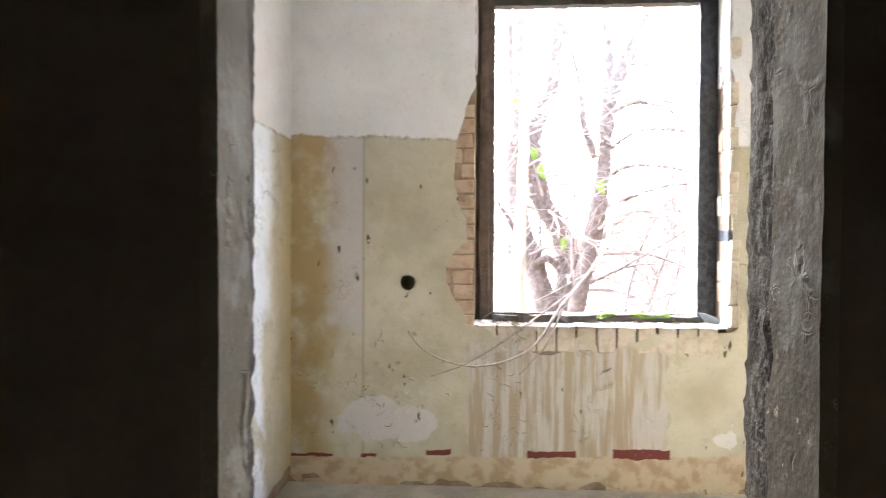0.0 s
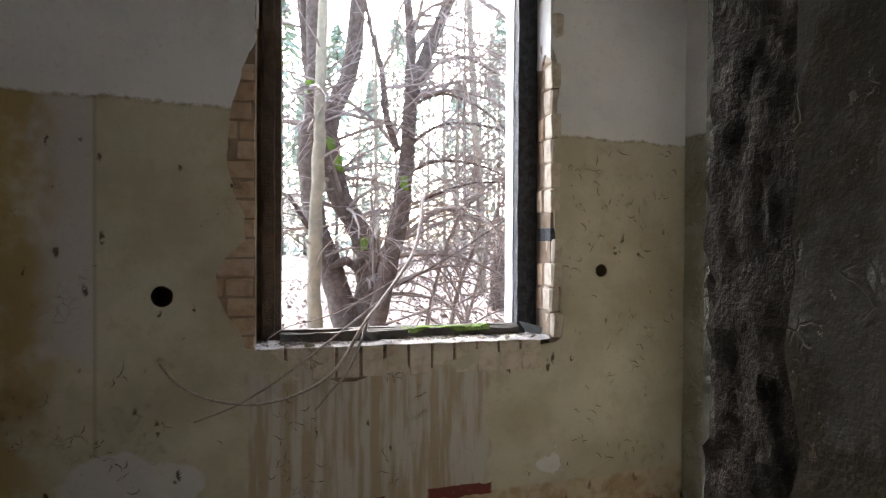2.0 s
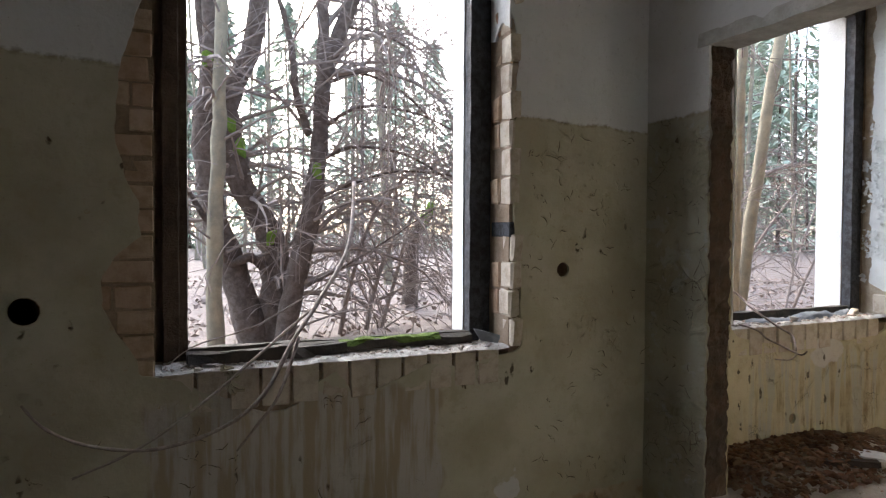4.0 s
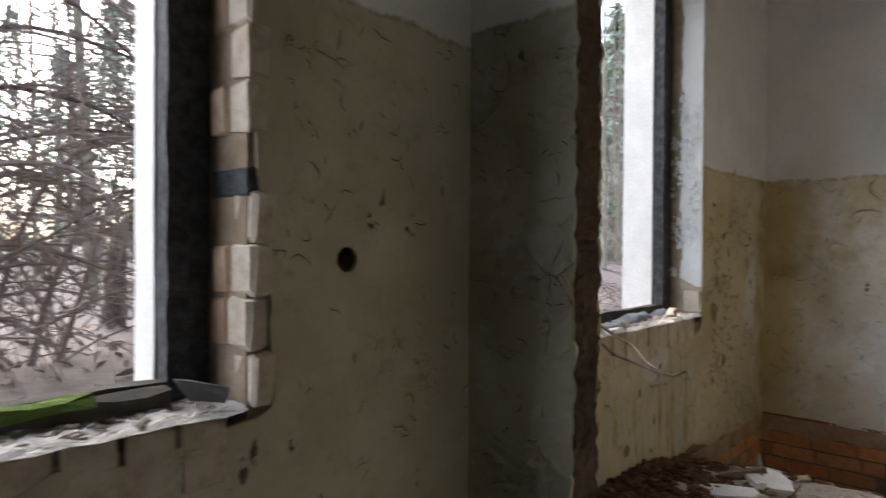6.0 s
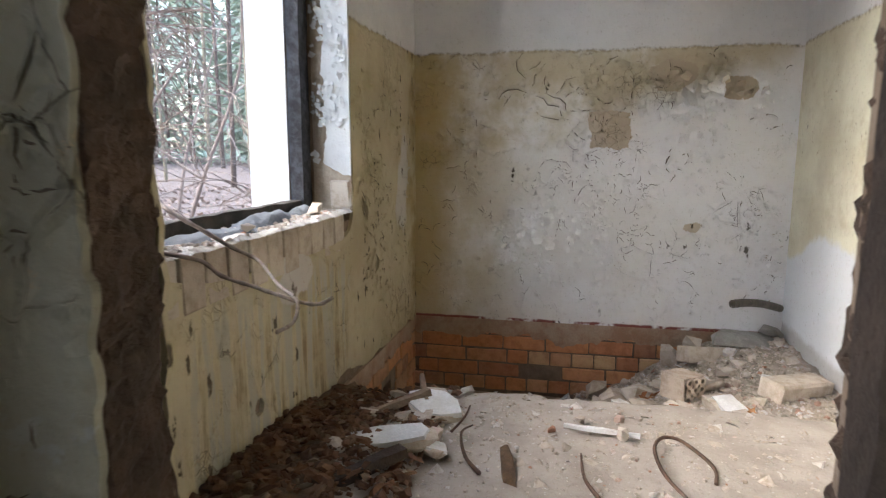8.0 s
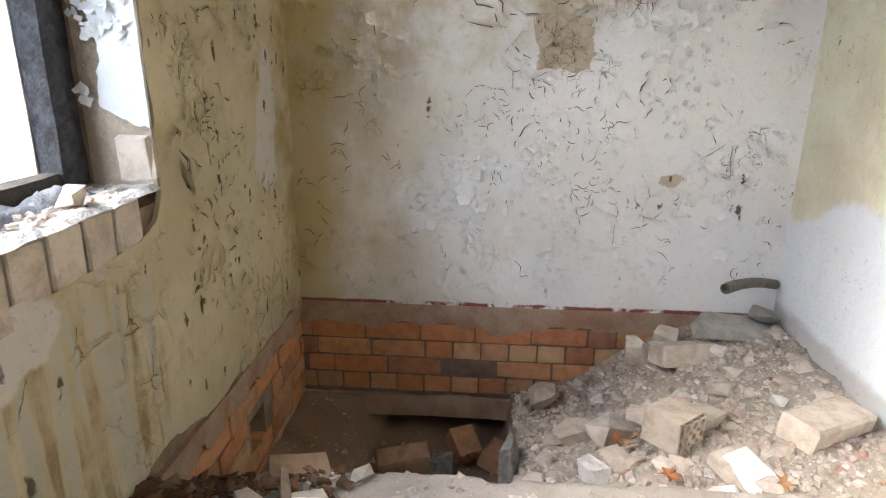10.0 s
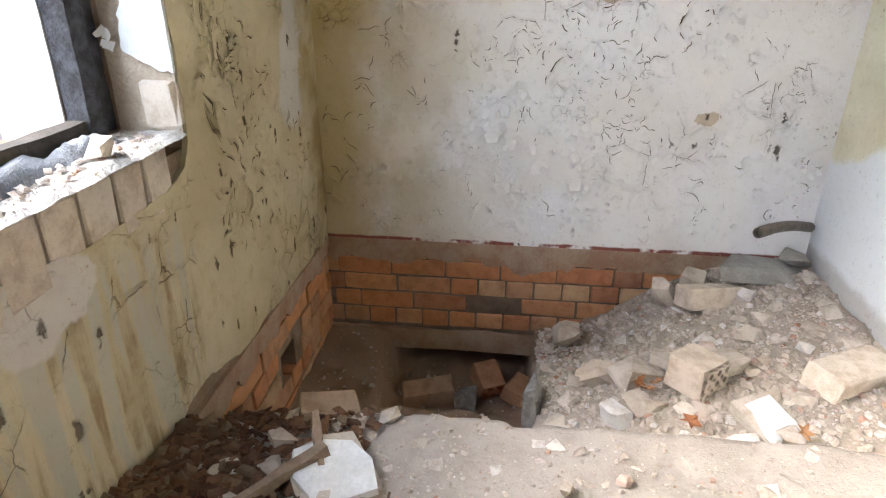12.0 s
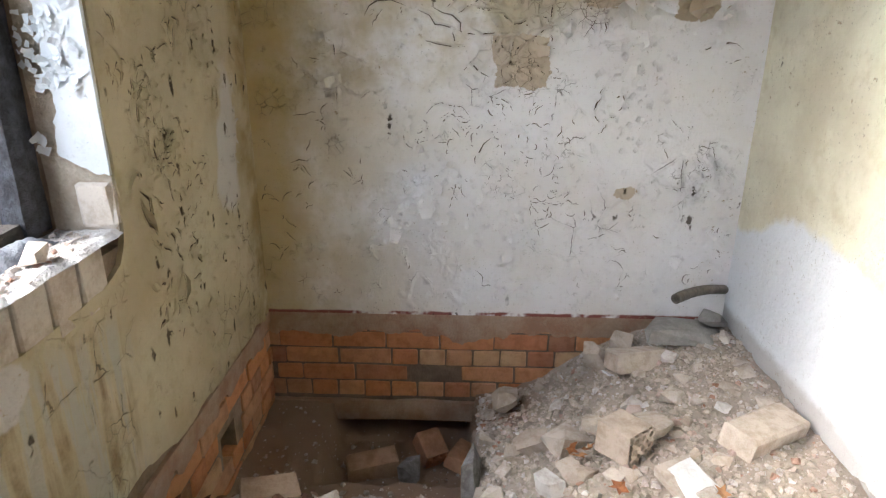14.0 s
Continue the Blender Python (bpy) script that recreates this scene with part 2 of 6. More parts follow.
def tone_window_wall_two(m, c, w):
    x, z = m.axis(0, w), m.axis(2, w)
    streak = m.noise(1, 4, 0.6, stretch=(15, 1, 1.5))
    area = m.math("MULTIPLY", box_mask(m, w, 0, 2.98, 4.16, 0.05), m.band(z, 0.70, 0.86, 1, 0))
    c = m.mix(m.math("MULTIPLY", m.math("MULTIPLY", area, m.band(streak, 0.47, 0.55)), 0.85), c, (0.42, 0.395, 0.32))
    c = m.mix(m.math("MULTIPLY", m.math("MULTIPLY", area, m.band(streak, 0.36, 0.48, 1, 0)), m.band(m.noise(9, 5, 0.7), 0.35, 0.65, 0.15, 0.75)), c, (0.20, 0.135, 0.065))
    c = m.mix(m.blob((3.66, 5.0, 0.79), (0.13, 9, 0.09), 0.1, w), c, (0.52, 0.48, 0.43))
    c = m.mix(m.math("MULTIPLY", m.blob((5.06, 5.0, 1.08), (0.11, 9, 0.24), 0.2, w), 0.85), c, (0.58, 0.56, 0.53))
    return m.mix(m.math("MULTIPLY", m.math("MULTIPLY", m.band(x, 5.1, 5.3), m.band(m.noise(4, 4), 0.35, 0.6)), 0.8), c, (0.30, 0.21, 0.07))


def tone_back_wall(m, c, w):
    # washed pale lilac, with ochre left along the corner and under the dado line
    y, z = m.axis(1, w), m.axis(2, w)
    pale = m.mix(m.band(m.noise(1.6, 5), 0.4, 0.65), (0.82, 0.805, 0.80), (0.75, 0.72, 0.685))
    corner = m.band(y, 3.95, 4.75)
    top = m.band(m.math("ADD", z, m.math("MULTIPLY", m.math("SUBTRACT", y, 4.0), 0.35)), 1.28, 1.50)
    left = m.math("MAXIMUM", m.math("MULTIPLY", corner, 0.6), m.math("MULTIPLY", top, 0.9))
    c2 = m.mix(m.math("MULTIPLY", left, m.band(m.noise(2.4, 5, 0.65), 0.28, 0.54)), pale, c)
    edge = m.band(m.axis(1, m.warped(0.16, 6)), 4.72, 4.90)
    c2 = m.mix(m.math("MULTIPLY", edge, 0.75), c2, (0.44, 0.33, 0.13))
    torn = m.warped(0.11, 8)
    c2 = m.mix(m.math("MULTIPLY", box_mask(m, torn, 1, 3.76, 3.985, 0.003), box_mask(m, torn, 2, 1.245, 1.45, 0.003)), c2, (0.54, 0.455, 0.34))
    c2 = m.mix(m.blob((5.3, 3.56, 1.64), (9, 0.13, 0.085), 0.05, torn), c2, (0.47, 0.39, 0.285))
    c2 = m.mix(m.blob((5.3, 3.20, 1.57), (9, 0.09, 0.07), 0.05, torn), c2, (0.47, 0.39, 0.285))
    c2 = m.mix(m.blob((5.3, 3.40, 0.80), (9, 0.055, 0.028), 0.08, torn), c2, (0.54, 0.455, 0.34))
    z1 = m.axis(2, m.warped(0.02, 10))
    red = m.math("MULTIPLY", m.band(z1, 0.19, 0.20), m.band(z1, 0.222, 0.23, 1, 0))
    return m.mix(m.math("MULTIPLY", red, m.band(m.noise(4, 4), 0.42, 0.48)), c2, (0.24, 0.085, 0.065))


def tone_south_wall(m, c, w):
    near = m.warped(0.12, 5)
    x, z = m.axis(0, near), m.axis(2, near)
    dip = m.math("ADD", m.band(x, 4.9, 5.3, 0, 0.16), m.band(x, 4.2, 4.75, 0.08, 0))
    pale = m.band(m.math("ADD", z, dip), 0.80, 0.85, 1, 0)
    c = m.mix(pale, c, (0.73, 0.75, 0.76))
    return m.mix(m.band(m.axis(2, m.warped(0.08, 9)), 0.26, 0.31, 1, 0), c, (0.50, 0.49, 0.47))


def tone_partition(m, c, w):
    c = m.mix(m.math("MULTIPLY", m.band(m.noise(6, 5, 0.7), 0.56, 0.60), 0.7), c, (0.36, 0.35, 0.31))
    return m.mix(m.band(m.axis(1, w), 3.62, 3.7, 1, 0), c, (0.28, 0.30, 0.255))


def tone_none(m, c, w):
    return c


CREAM, OCHRE, LIME = (0.50, 0.46, 0.35), (0.55, 0.48, 0.32), (0.71, 0.70, 0.695)
PAINT_ONE = wall_paint("olive_cream_wall_paint", 2.055, CREAM, LIME, tone_room_one, -0.4, 0.7, 0.03)
# dirtier olive, darkened further to carry the partition's dim light
PAINT_SIDE = wall_paint("dirty_shaded_olive_paint", 2.03, (0.34, 0.32, 0.245), (0.58, 0.57, 0.56), tone_partition, 0.8, 0.5)
PAINT_TWO = wall_paint("ochre_wall_paint", 1.79, OCHRE, LIME, tone_window_wall_two, 0.3, 2.2)
PAINT_BACK = wall_paint("pale_peeling_wall_paint", 1.79, OCHRE, LIME, tone_back_wall, 0.3, 0.4)
PAINT_SOUTH = wall_paint("greenish_wall_paint", 1.80, (0.76, 0.73, 0.57), LIME, tone_south_wall, -1.5, 0.2)
PAINT_DARK = plain("dull_corridor_paint", (0.42, 0.39, 0.34), (0.32, 0.29, 0.25), 3)
MORTAR = plain("old_lime_mortar", (0.33, 0.25, 0.18), (0.20, 0.14, 0.09), 9, bump=0.008)
JOINT = plain("dark_brick_joints", (0.22, 0.16, 0.115), (0.13, 0.095, 0.07), 12, bump=0.01)
SMEAR = plain("tan_mortar_smear", (0.43, 0.32, 0.23), (0.33, 0.19, 0.12), 8, bump=0.008)
BATTEN = plain("splintered_wood", (0.31, 0.235, 0.17), (0.20, 0.145, 0.10), 14, bump=0.004)
# corridor plaster: shade of its unlit side put into a near-black base
DULL_DARK = plain("shade_dark_plaster", (0.085, 0.070, 0.055), (0.070, 0.057, 0.045), 3, 0.95, bump=0.001, detail_scale=30)
# jamb masonry with the doorway's shade put into its base colour
ROUGH_MORTAR = plain("shaded_broken_mortar", (0.060, 0.050, 0.041), (0.040, 0.033, 0.027), 16, bump=0.007)
LIMEWASH = plain("limewash", (0.74, 0.73, 0.71), (0.62, 0.60, 0.56), 4)
# unseen floor, made pale to throw more light onto the walls
FLOOR_BOUNCE = plain("pale_bounce_floor", (0.56, 0.52, 0.46), (0.42, 0.38, 0.33), 6, bump=0.006)
TAN_MORTAR = plain("tan_lime_mortar", (0.50, 0.42, 0.32), (0.36, 0.29, 0.21), 18, bump=0.012)
CONCRETE = plain("old_concrete", (0.42, 0.40, 0.36), (0.28, 0.26, 0.23), 10, bump=0.006)
RENDER_WHITE = plain("white_outer_render", (0.80, 0.80, 0.79), (0.70, 0.70, 0.68), 5)
TARRED = plain("tarred_frame_wood", (0.075, 0.078, 0.088), (0.025, 0.024, 0.025), 26, 0.7, bump=0.010)
WOOD = plain("weathered_wood", (0.07, 0.05, 0.037), (0.038, 0.028, 0.021), 12, bump=0.008)


def floor_dust():
    """Pale screed by the door, greyer rubble dust beyond, brown earth in the pit."""
    m = Nodes("sandy_rubble_dust", 0.9)
    w = m.warped(0.10, 8)
    x, y, z = m.axis(0, w), m.axis(1, w), m.axis(2, w)
    a, g = m.noise(5, 6, 0.65), m.noise(70, 4, 0.75)
    c = m.mix(m.band(a, 0.38, 0.64), (0.42, 0.372, 0.325), (0.34, 0.295, 0.25))
    slope = m.math("MULTIPLY", m.band(x, 4.10, 4.16), m.band(z, 0.3, 0.32, 1, 0))
    c = m.mix(m.math("MULTIPLY", slope, m.band(m.noise(9, 5, 0.7), 0.35, 0.6, 0.35, 0.95)), c, (0.40, 0.335, 0.27))
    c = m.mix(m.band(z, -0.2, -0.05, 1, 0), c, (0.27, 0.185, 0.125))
    c = m.mix(m.band(g, 0.53, 0.75, 0, 0.55), c, (0.22, 0.18, 0.14))
    c = m.mix(m.band(m.noise(55, 2, 0.5), 0.68, 0.72, 0, 0.5), c, (0.62, 0.59, 0.55))
    return m.done(c, m.math("ADD", a, m.math("MULTIPLY", g, 0.8)), 0.010)


SAND = floor_dust()
SOIL = plain("dark_leaf_soil", (0.10, 0.065, 0.04), (0.18, 0.11, 0.06), 14, bump=0.015)
GROUND = plain("leaf_litter_ground", (0.19, 0.155, 0.14), (0.12, 0.095, 0.08), 6, bump=0.02, detail_scale=40)
BARK = plain("dark_bark", (0.085, 0.062, 0.05), (0.15, 0.12, 0.10), 18, bump=0.02)
PALE_BARK = plain("pale_smooth_bark", (0.25, 0.22, 0.155), (0.17, 0.15, 0.11), 9, bump=0.004)


def tone_west_wall(m, c, w):
    y, z = m.axis(1, w), m.axis(2, w)
    # window light on this wall, put into the colour as bluish-white areas
    pale = m.math("MULTIPLY", m.band(y, 4.55, 4.75, 1, 0), m.band(m.math("ADD", z, m.math("MULTIPLY", y, 0.2)), 1.9, 2.0))
    low = m.math("MULTIPLY", m.band(y, 4.5, 4.6, 1, 0), m.band(m.noise(3, 4), 0.35, 0.45))
    c = m.mix(m.math("MAXIMUM", pale, m.math("MULTIPLY", low, 0.9)), c, (0.77, 0.80, 0.84))
    return m.mix(m.math("MULTIPLY", m.band(y, 4.75, 4.98), 0.6), c, (0.44, 0.33, 0.14))


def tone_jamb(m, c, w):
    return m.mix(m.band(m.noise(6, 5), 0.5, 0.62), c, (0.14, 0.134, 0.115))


PAINT_WEST = wall_paint("west_wall_paint", 2.06, CREAM, LIME, tone_west_wall)
PAINT_JAMB = wall_paint("shaded_jamb_paint", 3.5, (0.095, 0.088, 0.066), LIME, tone_jamb, 0.0, 0.4)
REVEAL_PAINT = wall_paint("flaking_reveal_paint", 0.5, LIME, (0.74, 0.75, 0.73), tone_none)
JAMB_BROWN = plain("brown_jamb_mortar", (0.13, 0.085, 0.058), (0.07, 0.05, 0.036), 9, bump=0.015)
LINTEL_GREY = plain("pale_lintel_concrete", (0.50, 0.48, 0.45), (0.36, 0.34, 0.31), 10, bump=0.004)
LEFT_FRAME = plain("rotten_brown_frame", (0.15, 0.11, 0.085), (0.085, 0.062, 0.05), 14, bump=0.010)
DAMP_WOOD = plain("damp_grey_wood", (0.10, 0.085, 0.07), (0.055, 0.05, 0.042), 16, bump=0.008)
TWIG_OUT = plain("bare_twigs", (0.19, 0.155, 0.135), (0.26, 0.215, 0.19), 14, bump=0.002)
FALLEN = plain("fallen_leaves", (0.30, 0.235, 0.20), (0.20, 0.15, 0.12), 5, bump=0.002)
# far conifers: distance haze put into the needles' pale green
NEEDLES = plain("hazed_conifer_needles", (0.36, 0.42, 0.33), (0.29, 0.35, 0.27), 2, bump=0.002)
# bare plaster inside cracks, its colour darkened for shade between the lips
CRACK = plain("shaded_open_crack", (0.17, 0.13, 0.09), (0.09, 0.07, 0.05), 30)


# ---- the plan ----
NORTH, OUT = 5.025, 5.43         # outer wall, bare faces
WEST = -1.10                     # first room
PART_W, PART_E = 2.259, 2.385    # partition with the second doorway
DOOR_S, DOOR_N, DOOR_H = 3.725, 4.61, 2.32
EAST = 5.36                      # back wall of the second room
SOUTH = 2.885                    # its side wall
WALL_S, WALL_N = 2.36, 2.705     # wall with the first doorway
GAP_W, GAP_E = -0.42, 0.60
CEIL = 3.05
W1, W2 = (0.0, 1.46), (2.85, 4.24)   # window openings inside
SILL, HEAD, REVEAL = 0.93, 2.96, 5.19
PIPE_HOLES = ((-0.393, 1.213, 0.06), (1.745, 1.312, 0.045), (4.76, -0.10, 0.075))
STEP = 0.115                     # the outer opening is narrower by this


def outer_edge(a):
    """Where the white outer jambs end: the first window's are chipped back."""
    return OUT - 0.065 if a == W1[0] else OUT


def window_wall():
    """The outer wall, with a stepped opening for each window."""
    spans, at = [], -1.5
    for a, b in (W1, W2, (5.8, 5.8)):
        pier = [(at, a, NORTH, OUT, -0.6, CEIL + 0.2)]
        for x, z, s in PIPE_HOLES:
            if at < x < a:
                pier = [(at, x - s, NORTH, OUT, -0.6, CEIL + 0.2), (x + s, a, NORTH, OUT, -0.6, CEIL + 0.2),
                        (x - s, x + s, NORTH, OUT, -0.6, z - s), (x - s, x + s, NORTH, OUT, z + s, CEIL + 0.2),
                        (x - s, x + s, NORTH + 0.32, OUT, z - s, z + s)]
        spans += pier
        if a == b:
            break
        spans += [(a, b, NORTH, REVEAL, -0.6, SILL), (a, b, REVEAL, OUT, -0.6, SILL + 0.04)]
        spans += [(a, b, NORTH, OUT, HEAD, CEIL + 0.2)]
        spans += [(a, a + STEP, REVEAL + 0.06, outer_edge(a), SILL + 0.04, HEAD), (b - STEP, b, REVEAL + 0.06, outer_edge(a), SILL + 0.04, HEAD)]
        at = b
    return boxes("wall_north", spans, MORTAR, "thick outer brick wall with crumbling plaster")


wall_north = window_wall()
wall_back = boxes("wall_east", [
    (EAST, 5.75, 2.4, NORTH, -0.37, CEIL + 0.2), (EAST, 5.75, 2.4, 3.98, -1.0, -0.37), (EAST, 5.75, 4.70, NORTH, -1.0, -0.37),
    (EAST + 0.24, 5.75, 3.98, 4.70, -1.0, -0.37)], JOINT, "brick end wall with peeling pale paint")
wall_side = boxes("wall_south", [(PART_E, EAST, 2.6, SOUTH, -0.6, CEIL + 0.2)], CONCRETE, "side wall with flaking white and greenish paint")
wall_part = boxes("wall_partition", [
    (PART_W, PART_E, WALL_N, DOOR_S, -0.6, CEIL + 0.2), (PART_W, PART_E, DOOR_N + 0.032, NORTH, -0.6, CEIL + 0.2),
    (PART_W, PART_E, DOOR_S, DOOR_N + 0.032, DOOR_H + 0.07, CEIL + 0.2)], MORTAR, "thin brick partition with a broken-out doorway")
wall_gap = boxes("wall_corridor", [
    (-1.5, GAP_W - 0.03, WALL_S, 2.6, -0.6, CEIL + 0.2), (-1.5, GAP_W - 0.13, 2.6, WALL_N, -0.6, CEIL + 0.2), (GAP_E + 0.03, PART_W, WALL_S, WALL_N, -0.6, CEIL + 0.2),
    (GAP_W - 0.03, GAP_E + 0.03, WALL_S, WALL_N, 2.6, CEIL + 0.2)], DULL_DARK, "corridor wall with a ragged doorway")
wall_west = boxes("wall_west", [(-1.5, WEST - 0.015, WALL_N, NORTH, -0.6, CEIL + 0.2)], MORTAR, "plastered side wall of the first room")
boxes("wall_corridor_far", [(-1.5, 2.4, -0.9, -0.6, -0.6, CEIL + 0.2), (-1.8, -1.5, -0.9, WALL_S, -0.6, CEIL + 0.2),
                            (2.1, 2.4, -0.6, WALL_S, -0.6, CEIL + 0.2)], PAINT_DARK, "dark corridor walls with dull paint")
boxes("ceiling", [(-1.8, 5.8, -0.9, OUT, CEIL + 0.2, CEIL + 0.4)], LIMEWASH, "limewashed ceiling slab", "ceiling")
boxes("floor", [(-1.8, PART_E, -0.9, NORTH, -0.25, 0.0)], FLOOR_BOUNCE, "concrete floor made pale to bounce light", "floor")


# ---- plaster coats ----
def table(x, rows):
    for (a, u), (b, v) in zip(rows, rows[1:]):
        if a <= x <= b:
            return u + (v - u) * (x - a) / (b - a)
    return rows[0][1] if x < rows[0][0] else rows[-1][1]


LEFT_PEEL = [(0.9, 0.03), (1.02, 0.05), (1.12, 0.12), (1.22, 0.165), (1.32, 0.17), (1.40, 0.12), (1.46, 0.045), (1.58, 0.05),
             (1.68, 0.09), (1.80, 0.125), (1.92, 0.12), (2.08, 0.10), (2.25, 0.05), (2.38, 0.0)]
RIGHT_PEEL = [(0.95, 0.07), (1.05, 0.06), (1.2, 0.055), (1.4, 0.02), (1.7, 0.015), (2.0, 0.02), (2.15, 0.03), (2.28, 0.045), (2.4, 0.02), (2.46, 0.0)]
SILL_PEEL = [(-0.05, 0.0), (0.1, 0.05), (0.25, 0.12), (0.38, 0.19), (0.50, 0.17), (0.60, 0.07), (0.66, 0.05), (0.72, 0.13), (0.80, 0.14),
             (0.92, 0.11), (1.05, 0.05), (1.2, 0.07), (1.35, 0.05), (1.48, 0.03), (1.55, 0.0)]


def missing_one(u, v):
    x, z = u + WEST, v
    rag = 0.012 * fbm(x * 9, z * 9, 2.0)
    hole = min(x + table(z, LEFT_PEEL), W1[1] + table(z, RIGHT_PEEL) - x, z - 0.975 + table(x, SILL_PEEL), HEAD - z) + rag
    for hx, hz, s in PIPE_HOLES:
        hole = max(hole, s * 0.78 - math.hypot(x - hx, z - hz))
    foot = 0.01 + 0.09 * fbm(x * 2.3, 0, 5.0) + 0.05 * smooth01((x - 1.4) / 0.2) - z + rag
    return max(hole, foot)


def missing_two(u, v):
    x, z = u + PART_E, v
    rag = 0.012 * fbm(x * 9, z * 9, 7.0)
    drop = table(x, [(2.84, 0.0), (2.9, 0.06), (3.1, 0.10), (3.3, 0.12), (3.5, 0.10), (3.8, 0.13), (4.1, 0.12), (4.2, 0.09), (4.26, 0.0)])
    hole = min(x - W2[0] + 0.01, W2[1] + 0.005 - x, z - 0.975 + drop, HEAD - z) + rag
    return max(hole, 0.205 + 0.055 * smooth01((4.7 - x) / 0.7) + 0.03 * fbm(x * 4, 0, 3.0) - z + rag, 0.03 - math.hypot(x - 3.35, z - 0.42))


def missing_back(u, v):
    y = u + SOUTH
    return 0.195 + 0.018 * fbm(y * 5, 0, 9.0) - v + 0.01 * fbm(y * 12, v * 12, 4.0)


def missing_side(u, v):
    return 0.20 + 0.03 * fbm(u * 4, 0, 11.0) - v + 0.02 * fbm(u * 12, v * 12, 4.0)


def missing_partition(u, v):
    y, z = u + WALL_N, v
    rag = 0.016 * fbm(y * 11, z * 11, 13.0)
    return max(min(y - DOOR_S + 0.02, DOOR_N + 0.015 - y, DOOR_H + 0.03 - z) + rag, 0.08 + 0.07 * fbm(y * 3, 0, 15.0) - z)


skin("plaster", (WEST, NORTH, 0), (1, 0, 0), (0, -1, 0), PART_W - WEST, CEIL + 0.2, 0.015, missing_one, PAINT_ONE, wall_north, "olive and cream painted plaster", 0.02)
skin("plaster", (PART_E, NORTH, 0), (1, 0, 0), (0, -1, 0), EAST - PART_E, CEIL + 0.2, 0.015, missing_two, PAINT_TWO, wall_north, "ochre painted plaster", 0.02)
skin("plaster", (EAST, SOUTH, 0), (0, 1, 0), (-1, 0, 0), NORTH - SOUTH, CEIL + 0.2, 0.015, missing_back, PAINT_BACK, wall_back, "peeling pale paint on plaster", 0.02)
skin("plaster", (PART_E, SOUTH, 0), (1, 0, 0), (0, 1, 0), EAST - PART_E, CEIL + 0.2, 0.015, missing_side, PAINT_SOUTH, wall_side, "white and greenish painted plaster", 0.025)
skin("plaster", (PART_W, WALL_N, 0), (0, 1, 0), (-1, 0, 0), NORTH - WALL_N, CEIL + 0.2, 0.015, missing_partition, PAINT_SIDE, wall_part, "stained olive plaster", 0.02)
skin("plaster", (PART_E, SOUTH, 0), (0, 1, 0), (1, 0, 0), NORTH - SOUTH, CEIL + 0.2, 0.012, lambda u, v: missing_partition(u + SOUTH - WALL_N, v), PAINT_TWO, wall_part, "ochre plaster", 0.04)
skin("plaster", (WEST - 0.015, WALL_N, 0), (0, 1, 0), (1, 0, 0), NORTH - WALL_N, CEIL + 0.2, 0.015,
     lambda u, v: 0.1 + 0.08 * fbm(u * 3, 0, 17.0) - v, PAINT_WEST, wall_west, "cream plaster with window sheen painted bluish white", 0.025, 0.006)
skin("plaster", (GAP_E + 0.03, WALL_N, 0), (1, 0, 0), (0, 1, 0), PART_W - GAP_E - 0.03, CEIL + 0.2, 0.015, lambda u, v: -1, PAINT_SIDE, wall_gap, "", 0.05)


skin("mortar_smear", (EAST, SOUTH, 0.02), (0, 1, 0), (-1, 0, 0), NORTH - SOUTH, 0.19, 0.0165, lambda u, v: 0.085 + 0.05 * fbm(u * 3, 1, 21.0) + 0.03 * fbm(u * 14, v * 14, 3.0) - v, SMEAR, wall_back, "tan mortar left on the bricks", 0.015, 0.004)
skin("mortar_smear", (EAST, 3.6, -0.37), (0, 1, 0), (-1, 0, 0), NORTH - 3.6, 0.125, 0.02, lambda u, v: v - 0.108 - 0.012 * fbm(u * 5, 2, 23.0), SMEAR, wall_back, "tan mortar footing under the bricks", 0.015, 0.008)
skin("mortar_smear", (3.6, NORTH, 0.02), (1, 0, 0), (0, -1, 0), EAST - 3.6, 0.19, 0.0165, lambda u, v: 0.10 + 0.06 * fbm(u * 3, 1, 25.0) + 0.03 * fbm(u * 14, v * 14, 7.0) - v, SMEAR, wall_north, "tan mortar left on the bricks", 0.015, 0.004)


